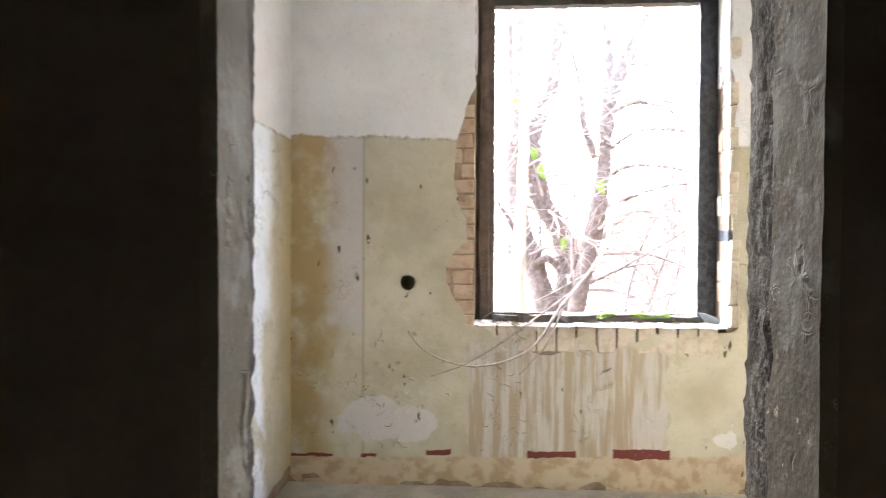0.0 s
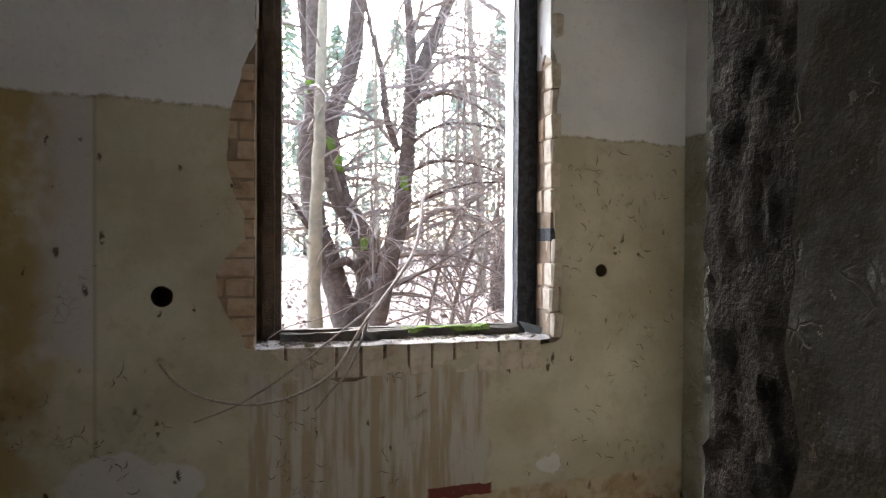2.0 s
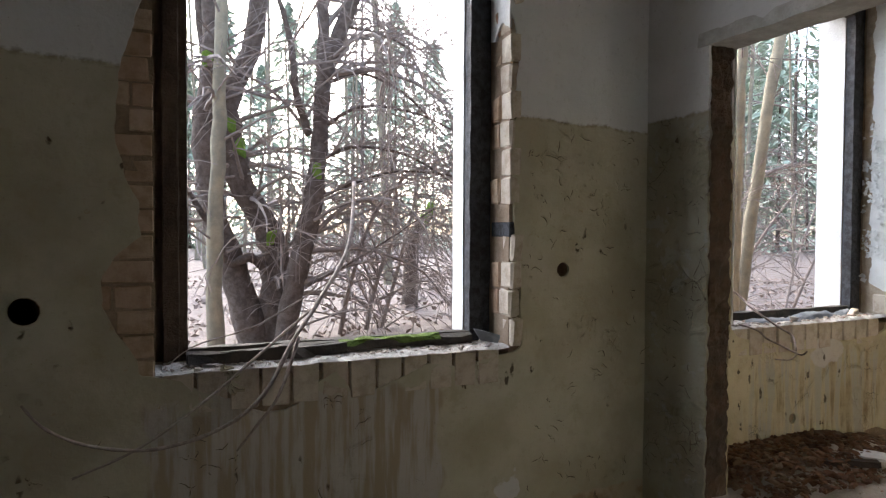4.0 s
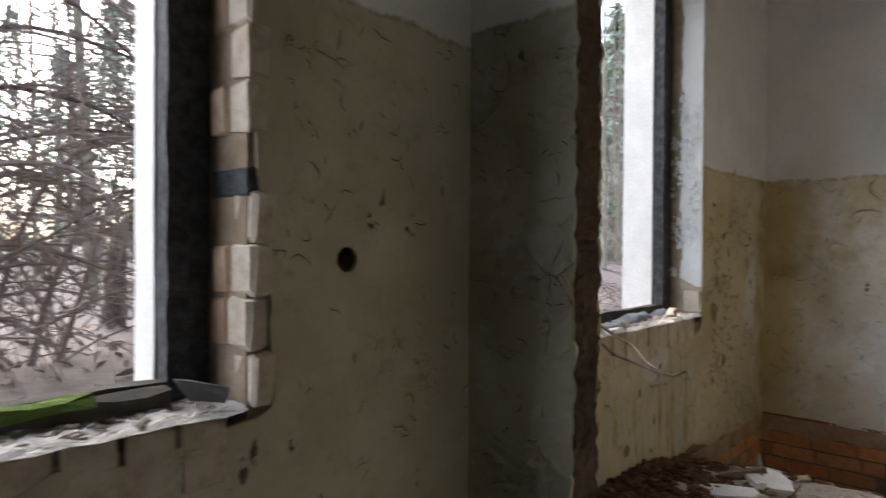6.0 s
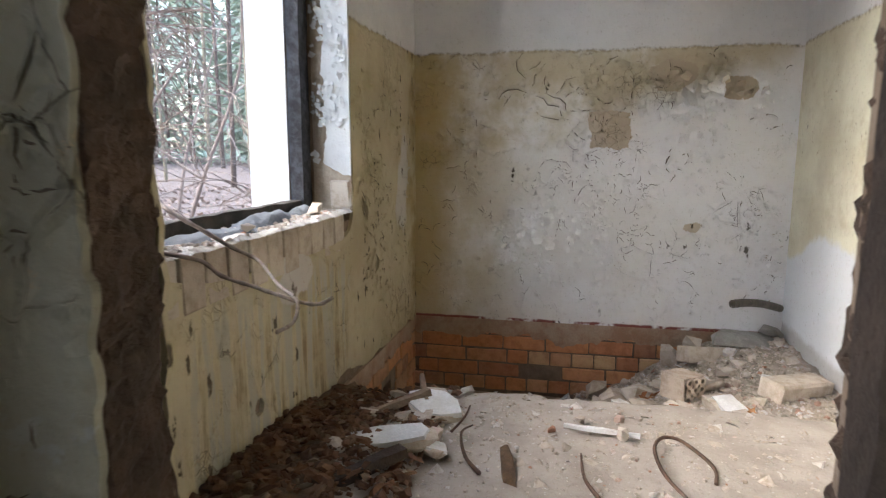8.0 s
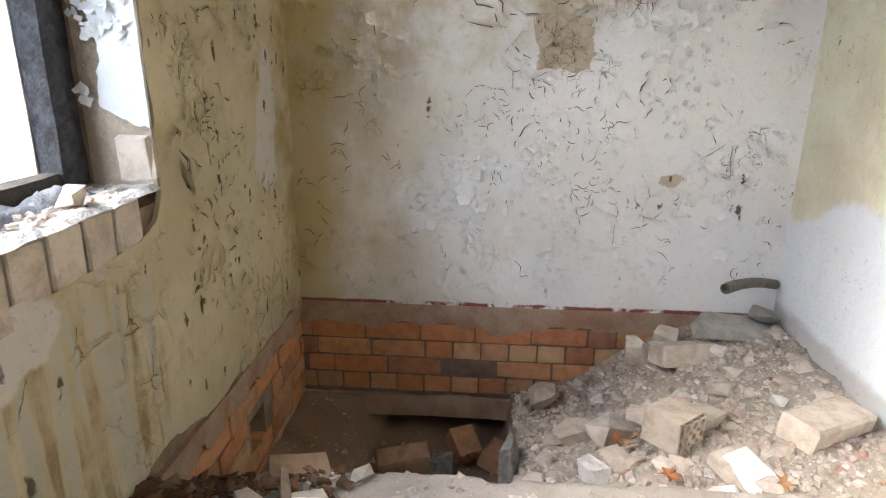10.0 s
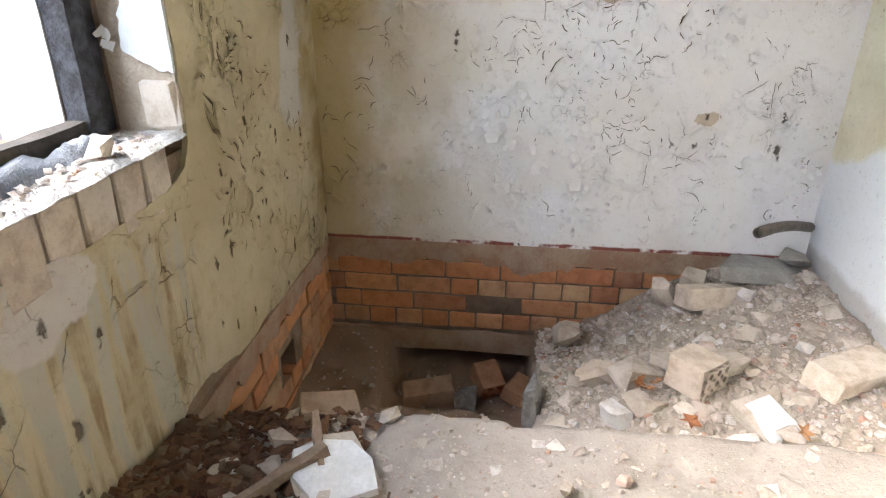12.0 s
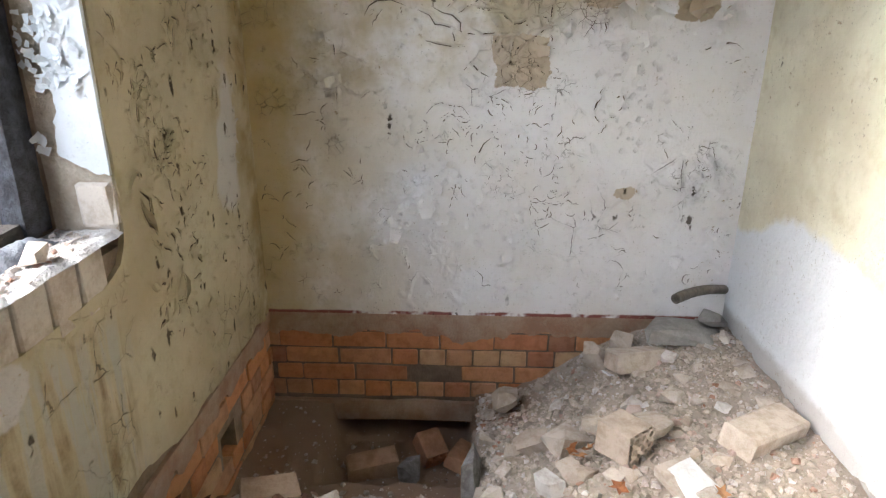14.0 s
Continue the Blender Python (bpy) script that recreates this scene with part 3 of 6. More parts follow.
# ---- broken masonry in the doorways ----
def rough_face(name, corner, along, normal, width, height, depth, rough, material, parent, label="", cell=0.014, seed=0.0, edge=0.025):
    """A hacked-off masonry face: lumpy, with uneven long edges."""
    corner, along, normal = Vector(corner), Vector(along), Vector(normal)
    nu, nv = max(3, round(width / cell)), round(height / cell)
    verts, faces = [], []
    for j in range(nv + 1):
        z = height * j / nv
        lo, hi = edge * fbm(z * 5, seed, 3.0) + edge * 0.7 * fbm(z * 38, seed, 5.0), edge * fbm(z * 5, seed, 8.0) + edge * 0.7 * fbm(z * 38, seed, 9.0)
        for i in range(nu + 1):
            k = i / nu
            u = width * k + lo * (1 - k) + hi * k
            side = min(k, 1 - k) * 2
            d = depth + rough * fbm(u * 22 + seed, z * 22, 2.0, 4) - rough * 0.4 * (1 - side)
            verts.append(corner + along * u + Vector((0, 0, z)) + normal * max(0.002, d))
    # back row, so that the face is a solid slab
    n = len(verts)
    for p in list(verts):
        verts.append(p - normal * ((p - corner).dot(normal) + 0.05))
    w = nu + 1
    for j in range(nv):
        for i in range(nu):
            a = j * w + i
            faces.append([a, a + 1, a + 1 + w, a + w])
            faces.append([n + a, n + a + w, n + a + 1 + w, n + a + 1])
        for i in (0, nu):
            a = j * w + i
            faces.append([a, a + w, n + a + w, n + a])
    return mesh_object(name, verts, faces, material, parent, label)


# first doorway: hacked brickwork beyond, painted plaster on the corridor side, both darkened to carry shade
rough_face("broken_masonry", (GAP_E + 0.03, 2.53, 0), (0, 1, 0), (-1, 0, 0), 0.17, 2.62, 0.012, 0.006, ROUGH_MORTAR, wall_gap, "broken brickwork darkened for shade", seed=3.0, edge=0.016)
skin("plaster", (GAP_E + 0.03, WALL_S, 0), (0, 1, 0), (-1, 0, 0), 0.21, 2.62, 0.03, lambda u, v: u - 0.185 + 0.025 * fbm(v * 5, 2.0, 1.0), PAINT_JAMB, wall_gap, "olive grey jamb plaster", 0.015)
rough_face("broken_masonry", (GAP_W - 0.03, 2.47, 0), (0, 1, 0), (1, 0, 0), 0.13, 2.62, 0.010, 0.006, ROUGH_MORTAR, wall_gap, "broken brickwork darkened for shade", seed=7.0, edge=0.016)
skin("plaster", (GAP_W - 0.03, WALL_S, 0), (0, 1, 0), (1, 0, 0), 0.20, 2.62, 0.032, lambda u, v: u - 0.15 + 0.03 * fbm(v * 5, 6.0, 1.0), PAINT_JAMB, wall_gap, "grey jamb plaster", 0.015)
# second doorway
rough_face("broken_masonry", (PART_W, DOOR_N + 0.022, 0), (1, 0, 0), (0, -1, 0), PART_E - PART_W, DOOR_H, 0.015, 0.016, JAMB_BROWN, wall_part, "brown hacked jamb", seed=11.0, edge=0.012)
rough_face("broken_masonry", (PART_W + 0.06, DOOR_S - 0.01, 0), (1, 0, 0), (0, 1, 0), PART_E - PART_W - 0.045, DOOR_H, 0.012, 0.02, JAMB_BROWN, wall_part, "brown hacked jamb", seed=15.0, edge=0.035)


def board(name, length, width, thick, material, parent=None, label="", bend=0.0, seed=0, taper=0.0, worn=0.004):
    """A worn plank along +x, lying on z = 0, with uneven edges."""
    rnd = random.Random(seed)
    n = max(4, round(length / 0.06))
    verts, faces = [], []
    for i in range(n + 1):
        k = i / n
        w = width * (1 - taper * k)
        lift = bend * math.sin(math.pi * k)
        for y, z in ((-w / 2, 0), (w / 2, 0), (w / 2 - worn, thick), (-w / 2 + worn, thick)):
            verts.append((length * (k - 0.5), y + rnd.uniform(-worn, worn), z + lift + rnd.uniform(-worn, worn) * 0.5))
    for i in range(n):
        a = i * 4
        for s in range(4):
            t = (s + 1) % 4
            faces.append([a + s, a + t, a + 4 + t, a + 4 + s])
    faces += [[3, 2, 1, 0], [n * 4, n * 4 + 1, n * 4 + 2, n * 4 + 3]]
    return mesh_object(name, verts, faces, material, parent, label)


door_lining = board("door_post", DOOR_H, 0.075, 0.03, WOOD, None, "weathered brown wooden door post fixed to the jamb", seed=4)
door_lining.matrix_world = Matrix.Translation((PART_W + 0.03, DOOR_S - 0.012, DOOR_H / 2)) @ Matrix(((0, 1, 0, 0), (0, 0, 1, 0), (1, 0, 0, 0), (0, 0, 0, 1)))
tagged(door_lining, category="door frame")
lintel = board("door_lintel", DOOR_N - DOOR_S + 0.15, PART_E - PART_W + 0.05, 0.065, LINTEL_GREY, None, "thin pale concrete lintel over the doorway", seed=8, worn=0.006)
lintel.matrix_world = Matrix.Translation(((PART_W + PART_E) / 2, (DOOR_N + DOOR_S) / 2, DOOR_H)) @ pose(0, 0, 0, 0, 0, 90)
tagged(lintel, category="lintel")


# ---- windows: tarred frames without glass, white outer reveals ----
def window(name, a, b, seed, label, first):
    top = tagged(new(name), label, "window", kind="structure")
    y0, y1 = REVEAL, REVEAL + 0.058
    for x0, x1 in ((a + (0.03 if first is LEFT_FRAME else 0), a + STEP), (b - STEP, b)):
        rnd = random.Random(seed)
        verts, faces = [], []
        n = 28
        for j in range(n + 1):
            z = SILL + 0.045 + (HEAD - SILL - 0.045) * j / n
            r = lambda: rnd.uniform(-0.003, 0.003)
            ring = [(x0, y0), (x0 + 0.45 * STEP, y0 - 0.004), (x0 + 0.5 * STEP, y0 + 0.012), (x1, y0 + 0.012), (x1, y1), (x0, y1)]
            verts += [(x + r(), y + r(), z) for x, y in ring]
        for j in range(n):
            for s in range(6):
                t = (s + 1) % 6
                faces.append([j * 6 + s, j * 6 + t, j * 6 + 6 + t, j * 6 + 6 + s])
        mesh_object("window_frame", verts, faces, first if x0 < (a + b) / 2 else TARRED, top, "dark tarred wooden jamb")
        seed += 1
    for z in (SILL + 0.042, HEAD - 0.06):
        rail = board("window_frame", b - a - 2 * STEP, 0.055, 0.05, DAMP_WOOD, top, "damp dark wooden rail", seed=seed, worn=0.006)
        rail.matrix_world = Matrix.Translation(((a + b) / 2, (y0 + y1) / 2 + 0.002, z))
    for x, d in ((a + STEP, 1), (b - STEP, -1)):
        skin("outer_reveal", (x, REVEAL + 0.062, SILL + 0.04), (0, 1, 0), (d, 0, 0), outer_edge(a) - REVEAL - 0.062, HEAD - SILL - 0.04, 0.006, lambda u, v: -1, RENDER_WHITE, top, "white rendered reveal", 0.05)
    return top


window("window_1", *W1, 21, "empty window opening with a rotten dark frame", LEFT_FRAME)
window("window_2", *W2, 41, "empty window opening with a tarred black frame", TARRED)
# white paint still clings to the upper reveals inside
skin("reveal_plaster", (W1[1], 5.012, 1.0), (0, 1, 0), (-1, 0, 0), 0.175, HEAD - 1.0, 0.012, lambda u, v: 1.40 + 0.06 * fbm(u * 9, 1.0) - v, LIMEWASH, wall_north, "remaining white reveal plaster", 0.02)
skin("reveal_plaster", (W2[1], 5.012, 0.96), (0, 1, 0), (-1, 0, 0), 0.175, HEAD - 0.96, 0.014, lambda u, v: max(0.155 + 0.07 * u / 0.145 + 0.012 * fbm(u * 30, v * 9) - v, u - 0.118 - 0.02 * fbm(v * 7, 2.0) - 0.008 * fbm(v * 31, 5.0)), REVEAL_PAINT, wall_north, "flaking white reveal paint", 0.0125, 0.004)
skin("reveal_mortar", (W2[1], 5.014, 0.96), (0, 1, 0), (-1, 0, 0), 0.173, HEAD - 0.96, 0.005, lambda u, v: -1, TAN_MORTAR, wall_north, "tan mortar under the reveal paint", 0.0125, 0.006)
skin("reveal_plaster", (W1[0], 5.012, 1.0), (0, 1, 0), (1, 0, 0), 0.175, HEAD - 1.0, 0.010, lambda u, v: 1.5 + 0.05 * fbm(u * 9, 3.0) - v, LIMEWASH, wall_north, "remaining white reveal plaster", 0.03)
skin("reveal_plaster", (W2[0], 5.012, 0.96), (0, 1, 0), (1, 0, 0), 0.175, HEAD - 0.96, 0.012, lambda u, v: 0.03 - v, REVEAL_PAINT, wall_north, "flaking white reveal paint", 0.03)


# ---- materials of the things ----
def stony(name, stops, scale=20, bump=0.006, rough=0.9, island=False):
    m = Nodes(name, rough)
    base = m.ramp(m.island() if island else m.random(), *stops)
    n = m.noise(scale, 6, 0.7)
    g = m.noise(scale * 7, 3, 0.7)
    dark = m.mix(1.0, base, (0.74, 0.69, 0.64), "MULTIPLY")
    c = m.mix(m.band(n, 0.4, 0.68), base, dark)
    c = m.mix(m.band(g, 0.55, 0.75, 0, 0.25), c, (0.20, 0.16, 0.12))
    return m.done(c, m.math("ADD", n, m.math("MULTIPLY", g, 0.5)), bump)


PEACH_BRICK = stony("dusty_peach_brick", [(0.0, (0.46, 0.33, 0.235)), (0.5, (0.52, 0.40, 0.29)), (1.0, (0.42, 0.29, 0.20))], 16)
DUSTY_BRICK = stony("dusty_orange_brick", [(0.0, (0.44, 0.27, 0.17)), (0.5, (0.50, 0.38, 0.27)), (1.0, (0.36, 0.22, 0.15))], 16)
BRICK = stony("orange_brick", [(0.0, (0.47, 0.20, 0.095)), (0.3, (0.60, 0.28, 0.125)), (0.5, (0.52, 0.30, 0.17)), (0.7, (0.33, 0.16, 0.10)), (0.85, (0.50, 0.22, 0.11)), (1.0, (0.58, 0.42, 0.25))], 14)
PALE_BRICK = stony("pale_yellow_block", [(0.0, (0.53, 0.455, 0.37)), (0.5, (0.58, 0.51, 0.42)), (1.0, (0.49, 0.41, 0.33))], 16)
RUBBLE = stony("plaster_and_brick_rubble", [(0.0, (0.50, 0.44, 0.37)), (0.35, (0.58, 0.52, 0.445)), (0.7, (0.44, 0.375, 0.305)), (0.9, (0.62, 0.60, 0.57)), (1.0, (0.40, 0.21, 0.13))], 18)
GRIT = stony("small_grit", [(0.0, (0.47, 0.41, 0.345)), (0.4, (0.56, 0.495, 0.425)), (0.75, (0.40, 0.34, 0.28)), (0.9, (0.66, 0.64, 0.61)), (1.0, (0.40, 0.22, 0.14))], 40, island=True)
LITTER = stony("brown_leaf_litter", [(0.0, (0.085, 0.05, 0.03)), (0.4, (0.15, 0.08, 0.045)), (0.75, (0.20, 0.105, 0.055)), (1.0, (0.24, 0.18, 0.12))], 30, island=True)
WHITE_SIDE = plain("white_painted_face", (0.78, 0.78, 0.78), (0.68, 0.67, 0.65), 14)
GREY_STONE = plain("grey_concrete_lump", (0.36, 0.34, 0.32), (0.20, 0.185, 0.17), 30, bump=0.012)
PIPE_GREY = plain("grey_brown_pipe", (0.20, 0.17, 0.13), (0.12, 0.10, 0.08), 20, 0.55, 0.0, 0.002)
RUST = plain("rusty_wire", (0.09, 0.06, 0.045), (0.14, 0.08, 0.05), 40, 0.7)
TWIG = plain("bare_twig_bark", (0.34, 0.285, 0.25), (0.21, 0.165, 0.14), 40, bump=0.002)
MOSS = plain("green_moss", (0.16, 0.24, 0.035), (0.09, 0.15, 0.02), 30, bump=0.02)
TARP = plain("grey_tar_felt", (0.20, 0.21, 0.22), (0.13, 0.135, 0.14), 9, 0.75, bump=0.008)
DRY_LEAF = stony("dry_leaf", [(0.0, (0.40, 0.20, 0.08)), (0.5, (0.33, 0.13, 0.06)), (1.0, (0.50, 0.30, 0.14))], 30, 0.002)


# ---- the heaped floor of the second room ----
def floor_height(x, y):
    """Sandy screed by the door, a rubble slope beyond it, and the pit under the window corner."""
    lump = 0.012 * fbm(x * 2.5, y * 2.5, 1.0) + 0.006 * fbm(x * 11, y * 11, 2.0)
    front = 4.12 + 0.03 * fbm(y * 4, 0, 6.0) - 0.12 * smooth01((y - 4.5) / 0.3)
    screed = 0.235 + lump + 0.03 * smooth01((4.6 - y) / 0.5) * smooth01((x - 3.0) / 0.6) * smooth01((4.0 - x) / 0.4)
    screed += 0.075 * smooth01((y - 4.45) / 0.3) * smooth01((3.95 - x) / 0.5)
    near = table(y, [(2.9, 0.20), (3.3, 0.165), (3.6, 0.13), (3.8, 0.09), (4.03, 0.04)])
    far = table(y, [(2.9, 0.20), (3.1, 0.19), (3.29, 0.15), (3.49, 0.05), (3.68, -0.09), (3.83, -0.19), (4.03, -0.24)])
    slope = near + (far - near) * smooth01((x - 4.35) / 1.0) + 2.2 * lump
    base = slope + (screed - slope) * smooth01((front + 0.03 - x) / 0.05)
    lip = 4.04 + 0.025 * fbm(x * 5, 0, 8.0) - 0.02 * smooth01((x - 4.7) / 0.4)
    inside = smooth01((y - lip) / 0.035) * smooth01((x - front) / 0.03)
    ledge = -0.27 + 0.03 * fbm(x * 5, y * 5, 9.0) + 0.10 * smooth01((4.75 - x) / 0.35) + 0.24 * smooth01((4.45 - x) / 0.25)
    ledge -= 0.22 * smooth01((4.72 - y + 0.04 * fbm(x * 5, y * 5, 3.0)) / 0.06) * smooth01((x - 4.75) / 0.10)
    return base + (ledge - base) * inside


def heightfield(name, x0, x1, y0, y1, cell, height, material, label, category, kind="", keep=None):
    nx, ny = round((x1 - x0) / cell), round((y1 - y0) / cell)
    verts, faces = [], []
    for i in range(nx + 1):
        for j in range(ny + 1):
            x, y = x0 + (x1 - x0) * i / nx, y0 + (y1 - y0) * j / ny
            verts.append((x, y, height(x, y)))
    for i in range(nx):
        for j in range(ny):
            a = i * (ny + 1) + j
            if keep is None or keep(verts[a][0], verts[a][1]):
                faces.append([a, a + ny + 1, a + ny + 2, a + 1])
    return tagged(mesh_object(name, verts, faces, material, smooth=True), label, category, kind=kind)


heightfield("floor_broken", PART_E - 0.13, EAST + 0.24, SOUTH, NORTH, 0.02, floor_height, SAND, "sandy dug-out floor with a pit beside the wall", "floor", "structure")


heightfield("soil_bed", 2.40, 4.24, 4.4, NORTH - 0.02, 0.02, lambda x, y: floor_height(x, y) + 0.015 + 0.02 * fbm(x * 8, y * 8, 5.0), SOIL, "dark damp soil heaped along the wall", "soil", "stuff",
            lambda x, y: y > 4.66 + 0.09 * fbm(x * 4, y * 4, 3.0) + 0.12 * smooth01((x - 3.7) / 0.4) and floor_height(x, y) > 0.05)


def chunk(name, size, seed, material, label="", points=18, parent=None, boxy=0.6):
    """An angular lump: the hull of points thrown into a box, resting on z = 0."""
    rnd = random.Random(seed)
    bm = bmesh.new()
    for _ in range(points):
        p = Vector([rnd.uniform(-1, 1) for _ in range(3)])
        k = max(abs(c) for c in p)
        p = p * (boxy / k + (1 - boxy)) if k > 0 else p
        bm.verts.new([c * s / 2 for c, s in zip(p, size)])
    res = bmesh.ops.convex_hull(bm, input=bm.verts)
    bmesh.ops.delete(bm, geom=[g for g in res["geom_interior"] if isinstance(g, bmesh.types.BMVert)], context="VERTS")
    low = min(v.co.z for v in bm.verts)
    bmesh.ops.translate(bm, verts=bm.verts, vec=(0, 0, -low))
    return part(name, bm, material, parent, label)


def brick_shape(bm, l, d, h, rnd, chip=0.004):
    """One worn brick about the origin: a box with bevelled, uneven corners."""
    verts = bmesh.ops.create_cube(bm, size=1, matrix=Matrix.Diagonal((l, d, h, 1)))["verts"]
    edges = list({e for v in verts for e in v.link_edges})
    bmesh.ops.bevel(bm, geom=edges, offset=chip, segments=1, affect="EDGES")
    for v in bm.verts:
        v.co += Vector([rnd.uniform(-1, 1) * chip * 0.5 for _ in range(3)])


def brick_data(l, d, h, seed, material, chip=0.004):
    bm = bmesh.new()
    brick_shape(bm, l, d, h, random.Random(seed), chip)
    me = bpy.data.meshes.new("brick")
    bm.to_mesh(me)
    bm.free()
    me.materials.append(material)
    return me


def rests(x, y):
    return floor_height(x, y)


# whole and broken bricks lying about
def perforated_brick(name, l, d, h, material, label, rows=3, cols=3):
    """A brick with holes through one end."""
    bm = bmesh.new()
    r, pad = min(d, h) * 0.085, 0.01
    brick_shape(bm, l - pad, d, h, random.Random(5), 0.003)
    bmesh.ops.translate(bm, verts=bm.verts, vec=(pad / 2, 0, h / 2))
    bmesh.ops.delete(bm, geom=[f for f in bm.faces if f.normal.x < -0.9 and f.calc_area() > d * h * 0.5], context="FACES")
    body = tagged(part(name, bm, material), label, "brick")
    # the pierced end: a plate of small squares round each hole, with tubes behind
    verts, faces = [], []
    dw, dh = d / cols, h / rows
    for a in range(cols):
        for b in range(rows):
            cy, cz = -d / 2 + dw * (a + 0.5), dh * (b + 0.5)
            n, base = 12, len(verts)
            for ring, (rr, x) in enumerate(((0, -l / 2), (r * 1.15, -l / 2), (r * 1.15, -l / 2 + 0.07))):
                for k in range(n):
                    t = 2 * math.pi * k / n
                    if ring == 0:
                        c, s = math.cos(t), math.sin(t)
                        q = max(abs(c), abs(s))
                        verts.append((x, cy + c / q * dw / 2, cz + s / q * dh / 2))
                    else:
                        verts.append((x, cy + math.cos(t) * rr, cz + math.sin(t) * rr))
            for k in range(n):
                j = (k + 1) % n
                faces.append([base + k, base + j, base + n + j, base + n + k])
                faces.append([base + n + k, base + n + j, base + 2 * n + j, base + 2 * n + k])
    end = mesh_object("pierced_end", verts, faces, material, body, "end face with round holes")
    bm = bmesh.new()
    bm.from_mesh(end.data)
    bmesh.ops.remove_doubles(bm, verts=bm.verts, dist=0.0004)
    bm.to_mesh(end.data)
    bm.free()
    return body


b = perforated_brick("perforated_brick", 0.14, 0.125, 0.113, PALE_BRICK, "pale half brick with round holes, lying on the rubble")
b.matrix_world = pose(4.455, 3.555, 0.14, 3, 0, 42)
b = perforated_brick("perforated_brick", 0.15, 0.115, 0.1, BRICK, "red perforated brick fallen into the pit")
b.matrix_world = pose(5.22, 4.25, rests(5.22, 4.25) + 0.02, 0, -30, 30)


def lay(ob, x, y, z, rx=0, ry=0, rz=0):
    ob.matrix_world = pose(x, y, z, rx, ry, rz)
    return ob


def thing(ob, label, category, group="", kind=""):
    return tagged(ob, label, category, group, kind)


def white_faced(name, size, seed, label, category):
    """A lump of wall plaster with its painted face up: body and a white top sheet."""
    body = chunk(name, size, seed, RUBBLE, points=22, boxy=0.9)
    thing(body, label, category)
    rnd = random.Random(seed + 1)
    n = 8
    ring = [(math.cos(2 * math.pi * k / n), math.sin(2 * math.pi * k / n)) for k in range(n)]
    ring = [(c / max(abs(c), abs(s)) ** 0.6, s / max(abs(c), abs(s)) ** 0.6, rnd.uniform(0.72, 1.05)) for c, s in ring]
    verts = [(c * size[0] * 0.47 * q, s * size[1] * 0.47 * q, size[2] * 1.0) for c, s, q in ring]
    verts += [(c * size[0] * 0.49 * q, s * size[1] * 0.49 * q, size[2] * 0.72) for c, s, q in ring]
    faces = [list(range(n))] + [[(k + 1) % n, k, n + k, n + (k + 1) % n] for k in range(n)]
    mesh_object("painted_face", verts, faces, WHITE_SIDE, body, "white painted face")
    return body


lay(white_faced("plaster_slab", (0.17, 0.16, 0.06), 31, "broken plaster slab with its white face up on the rubble", "rubble"), 4.265, 3.41, 0.15, 6, -17, 32)
lay(white_faced("plaster_slab", (0.20, 0.20, 0.07), 32, "thick plaster lump with a white face beside the soil", "rubble"), 3.82, 4.555, rests(3.82, 4.555) - 0.01, 4, -12, 30)
lay(white_faced("plaster_slab", (0.36, 0.12, 0.05), 33, "long plaster slab with a white face on dark soil", "rubble"), 3.45, 4.63, rests(3.45, 4.63) - 0.005, 4, -2, -66)
lay(white_faced("plaster_slab", (0.12, 0.08, 0.03), 34, "small white plaster piece on sand", "rubble"), 3.49, 4.47, 0.25, 14, 10, 15)
lay(white_faced("plaster_slab", (0.07, 0.05, 0.02), 35, "small white plaster piece on rubble", "rubble"), 5.05, 3.47, 0.07, 20, 10, 15)
lay(white_faced("plaster_slab", (0.05, 0.04, 0.02), 36, "small white plaster piece on rubble", "rubble"), 5.22, 3.65, -0.05, 60, 10, 15)


def loose_brick(name, l, d, h, seed, material, label):
    bm = bmesh.new()
    brick_shape(bm, l, d, h, random.Random(seed), 0.009)
    bmesh.ops.translate(bm, verts=bm.verts, vec=(0, 0, h / 2))
    return thing(part(name, bm, material), label, "brick")


lay(loose_brick("loose_brick", 0.29, 0.13, 0.09, 2, PALE_BRICK, "long pale brick lying beside the side wall"), 4.49, 3.085, 0.165, 5, 3, -60)
lay(loose_brick("loose_brick", 0.24, 0.12, 0.085, 3, PALE_BRICK, "pale brick tilted on the rubble near the corner"), 5.04, 3.36, 0.12, -16, 4, -70)
lay(loose_brick("loose_brick", 0.19, 0.11, 0.07, 4, DUSTY_BRICK, "dusty brick on the pit's edge"), 4.30, 4.72, 0.03, 4, 8, -68)
lay(loose_brick("loose_brick", 0.24, 0.12, 0.09, 5, DUSTY_BRICK, "dusty brick at the bottom of the pit"), 5.10, 4.50, rests(5.10, 4.50) - 0.01, 8, -6, -76)
lay(loose_brick("loose_brick", 0.18, 0.11, 0.08, 6, BRICK, "dusty red brick in the pit"), 5.2, 4.10, rests(5.2, 4.10) - 0.01, 14, 8, -20)
lay(thing(chunk("stone", (0.13, 0.1, 0.13), 12, GREY_STONE, points=22), "dusty stone in the pit", "stone"), 5.05, 4.33, rests(5.05, 4.33) - 0.01)
lay(thing(chunk("concrete_lump", (0.20, 0.07, 0.24), 14, GREY_STONE, points=26, boxy=0.9), "rough grey concrete lump leaning on the pit's edge", "rubble"), 4.47, 4.035, -0.14, -10, 10, -6)
lay(thing(chunk("concrete_slab", (0.20, 0.36, 0.065), 15, CONCRETE, points=18, boxy=0.95), "broken concrete slab in the corner under the pipe", "rubble"), 5.20, 3.13, 0.185, 4, 4, 6)
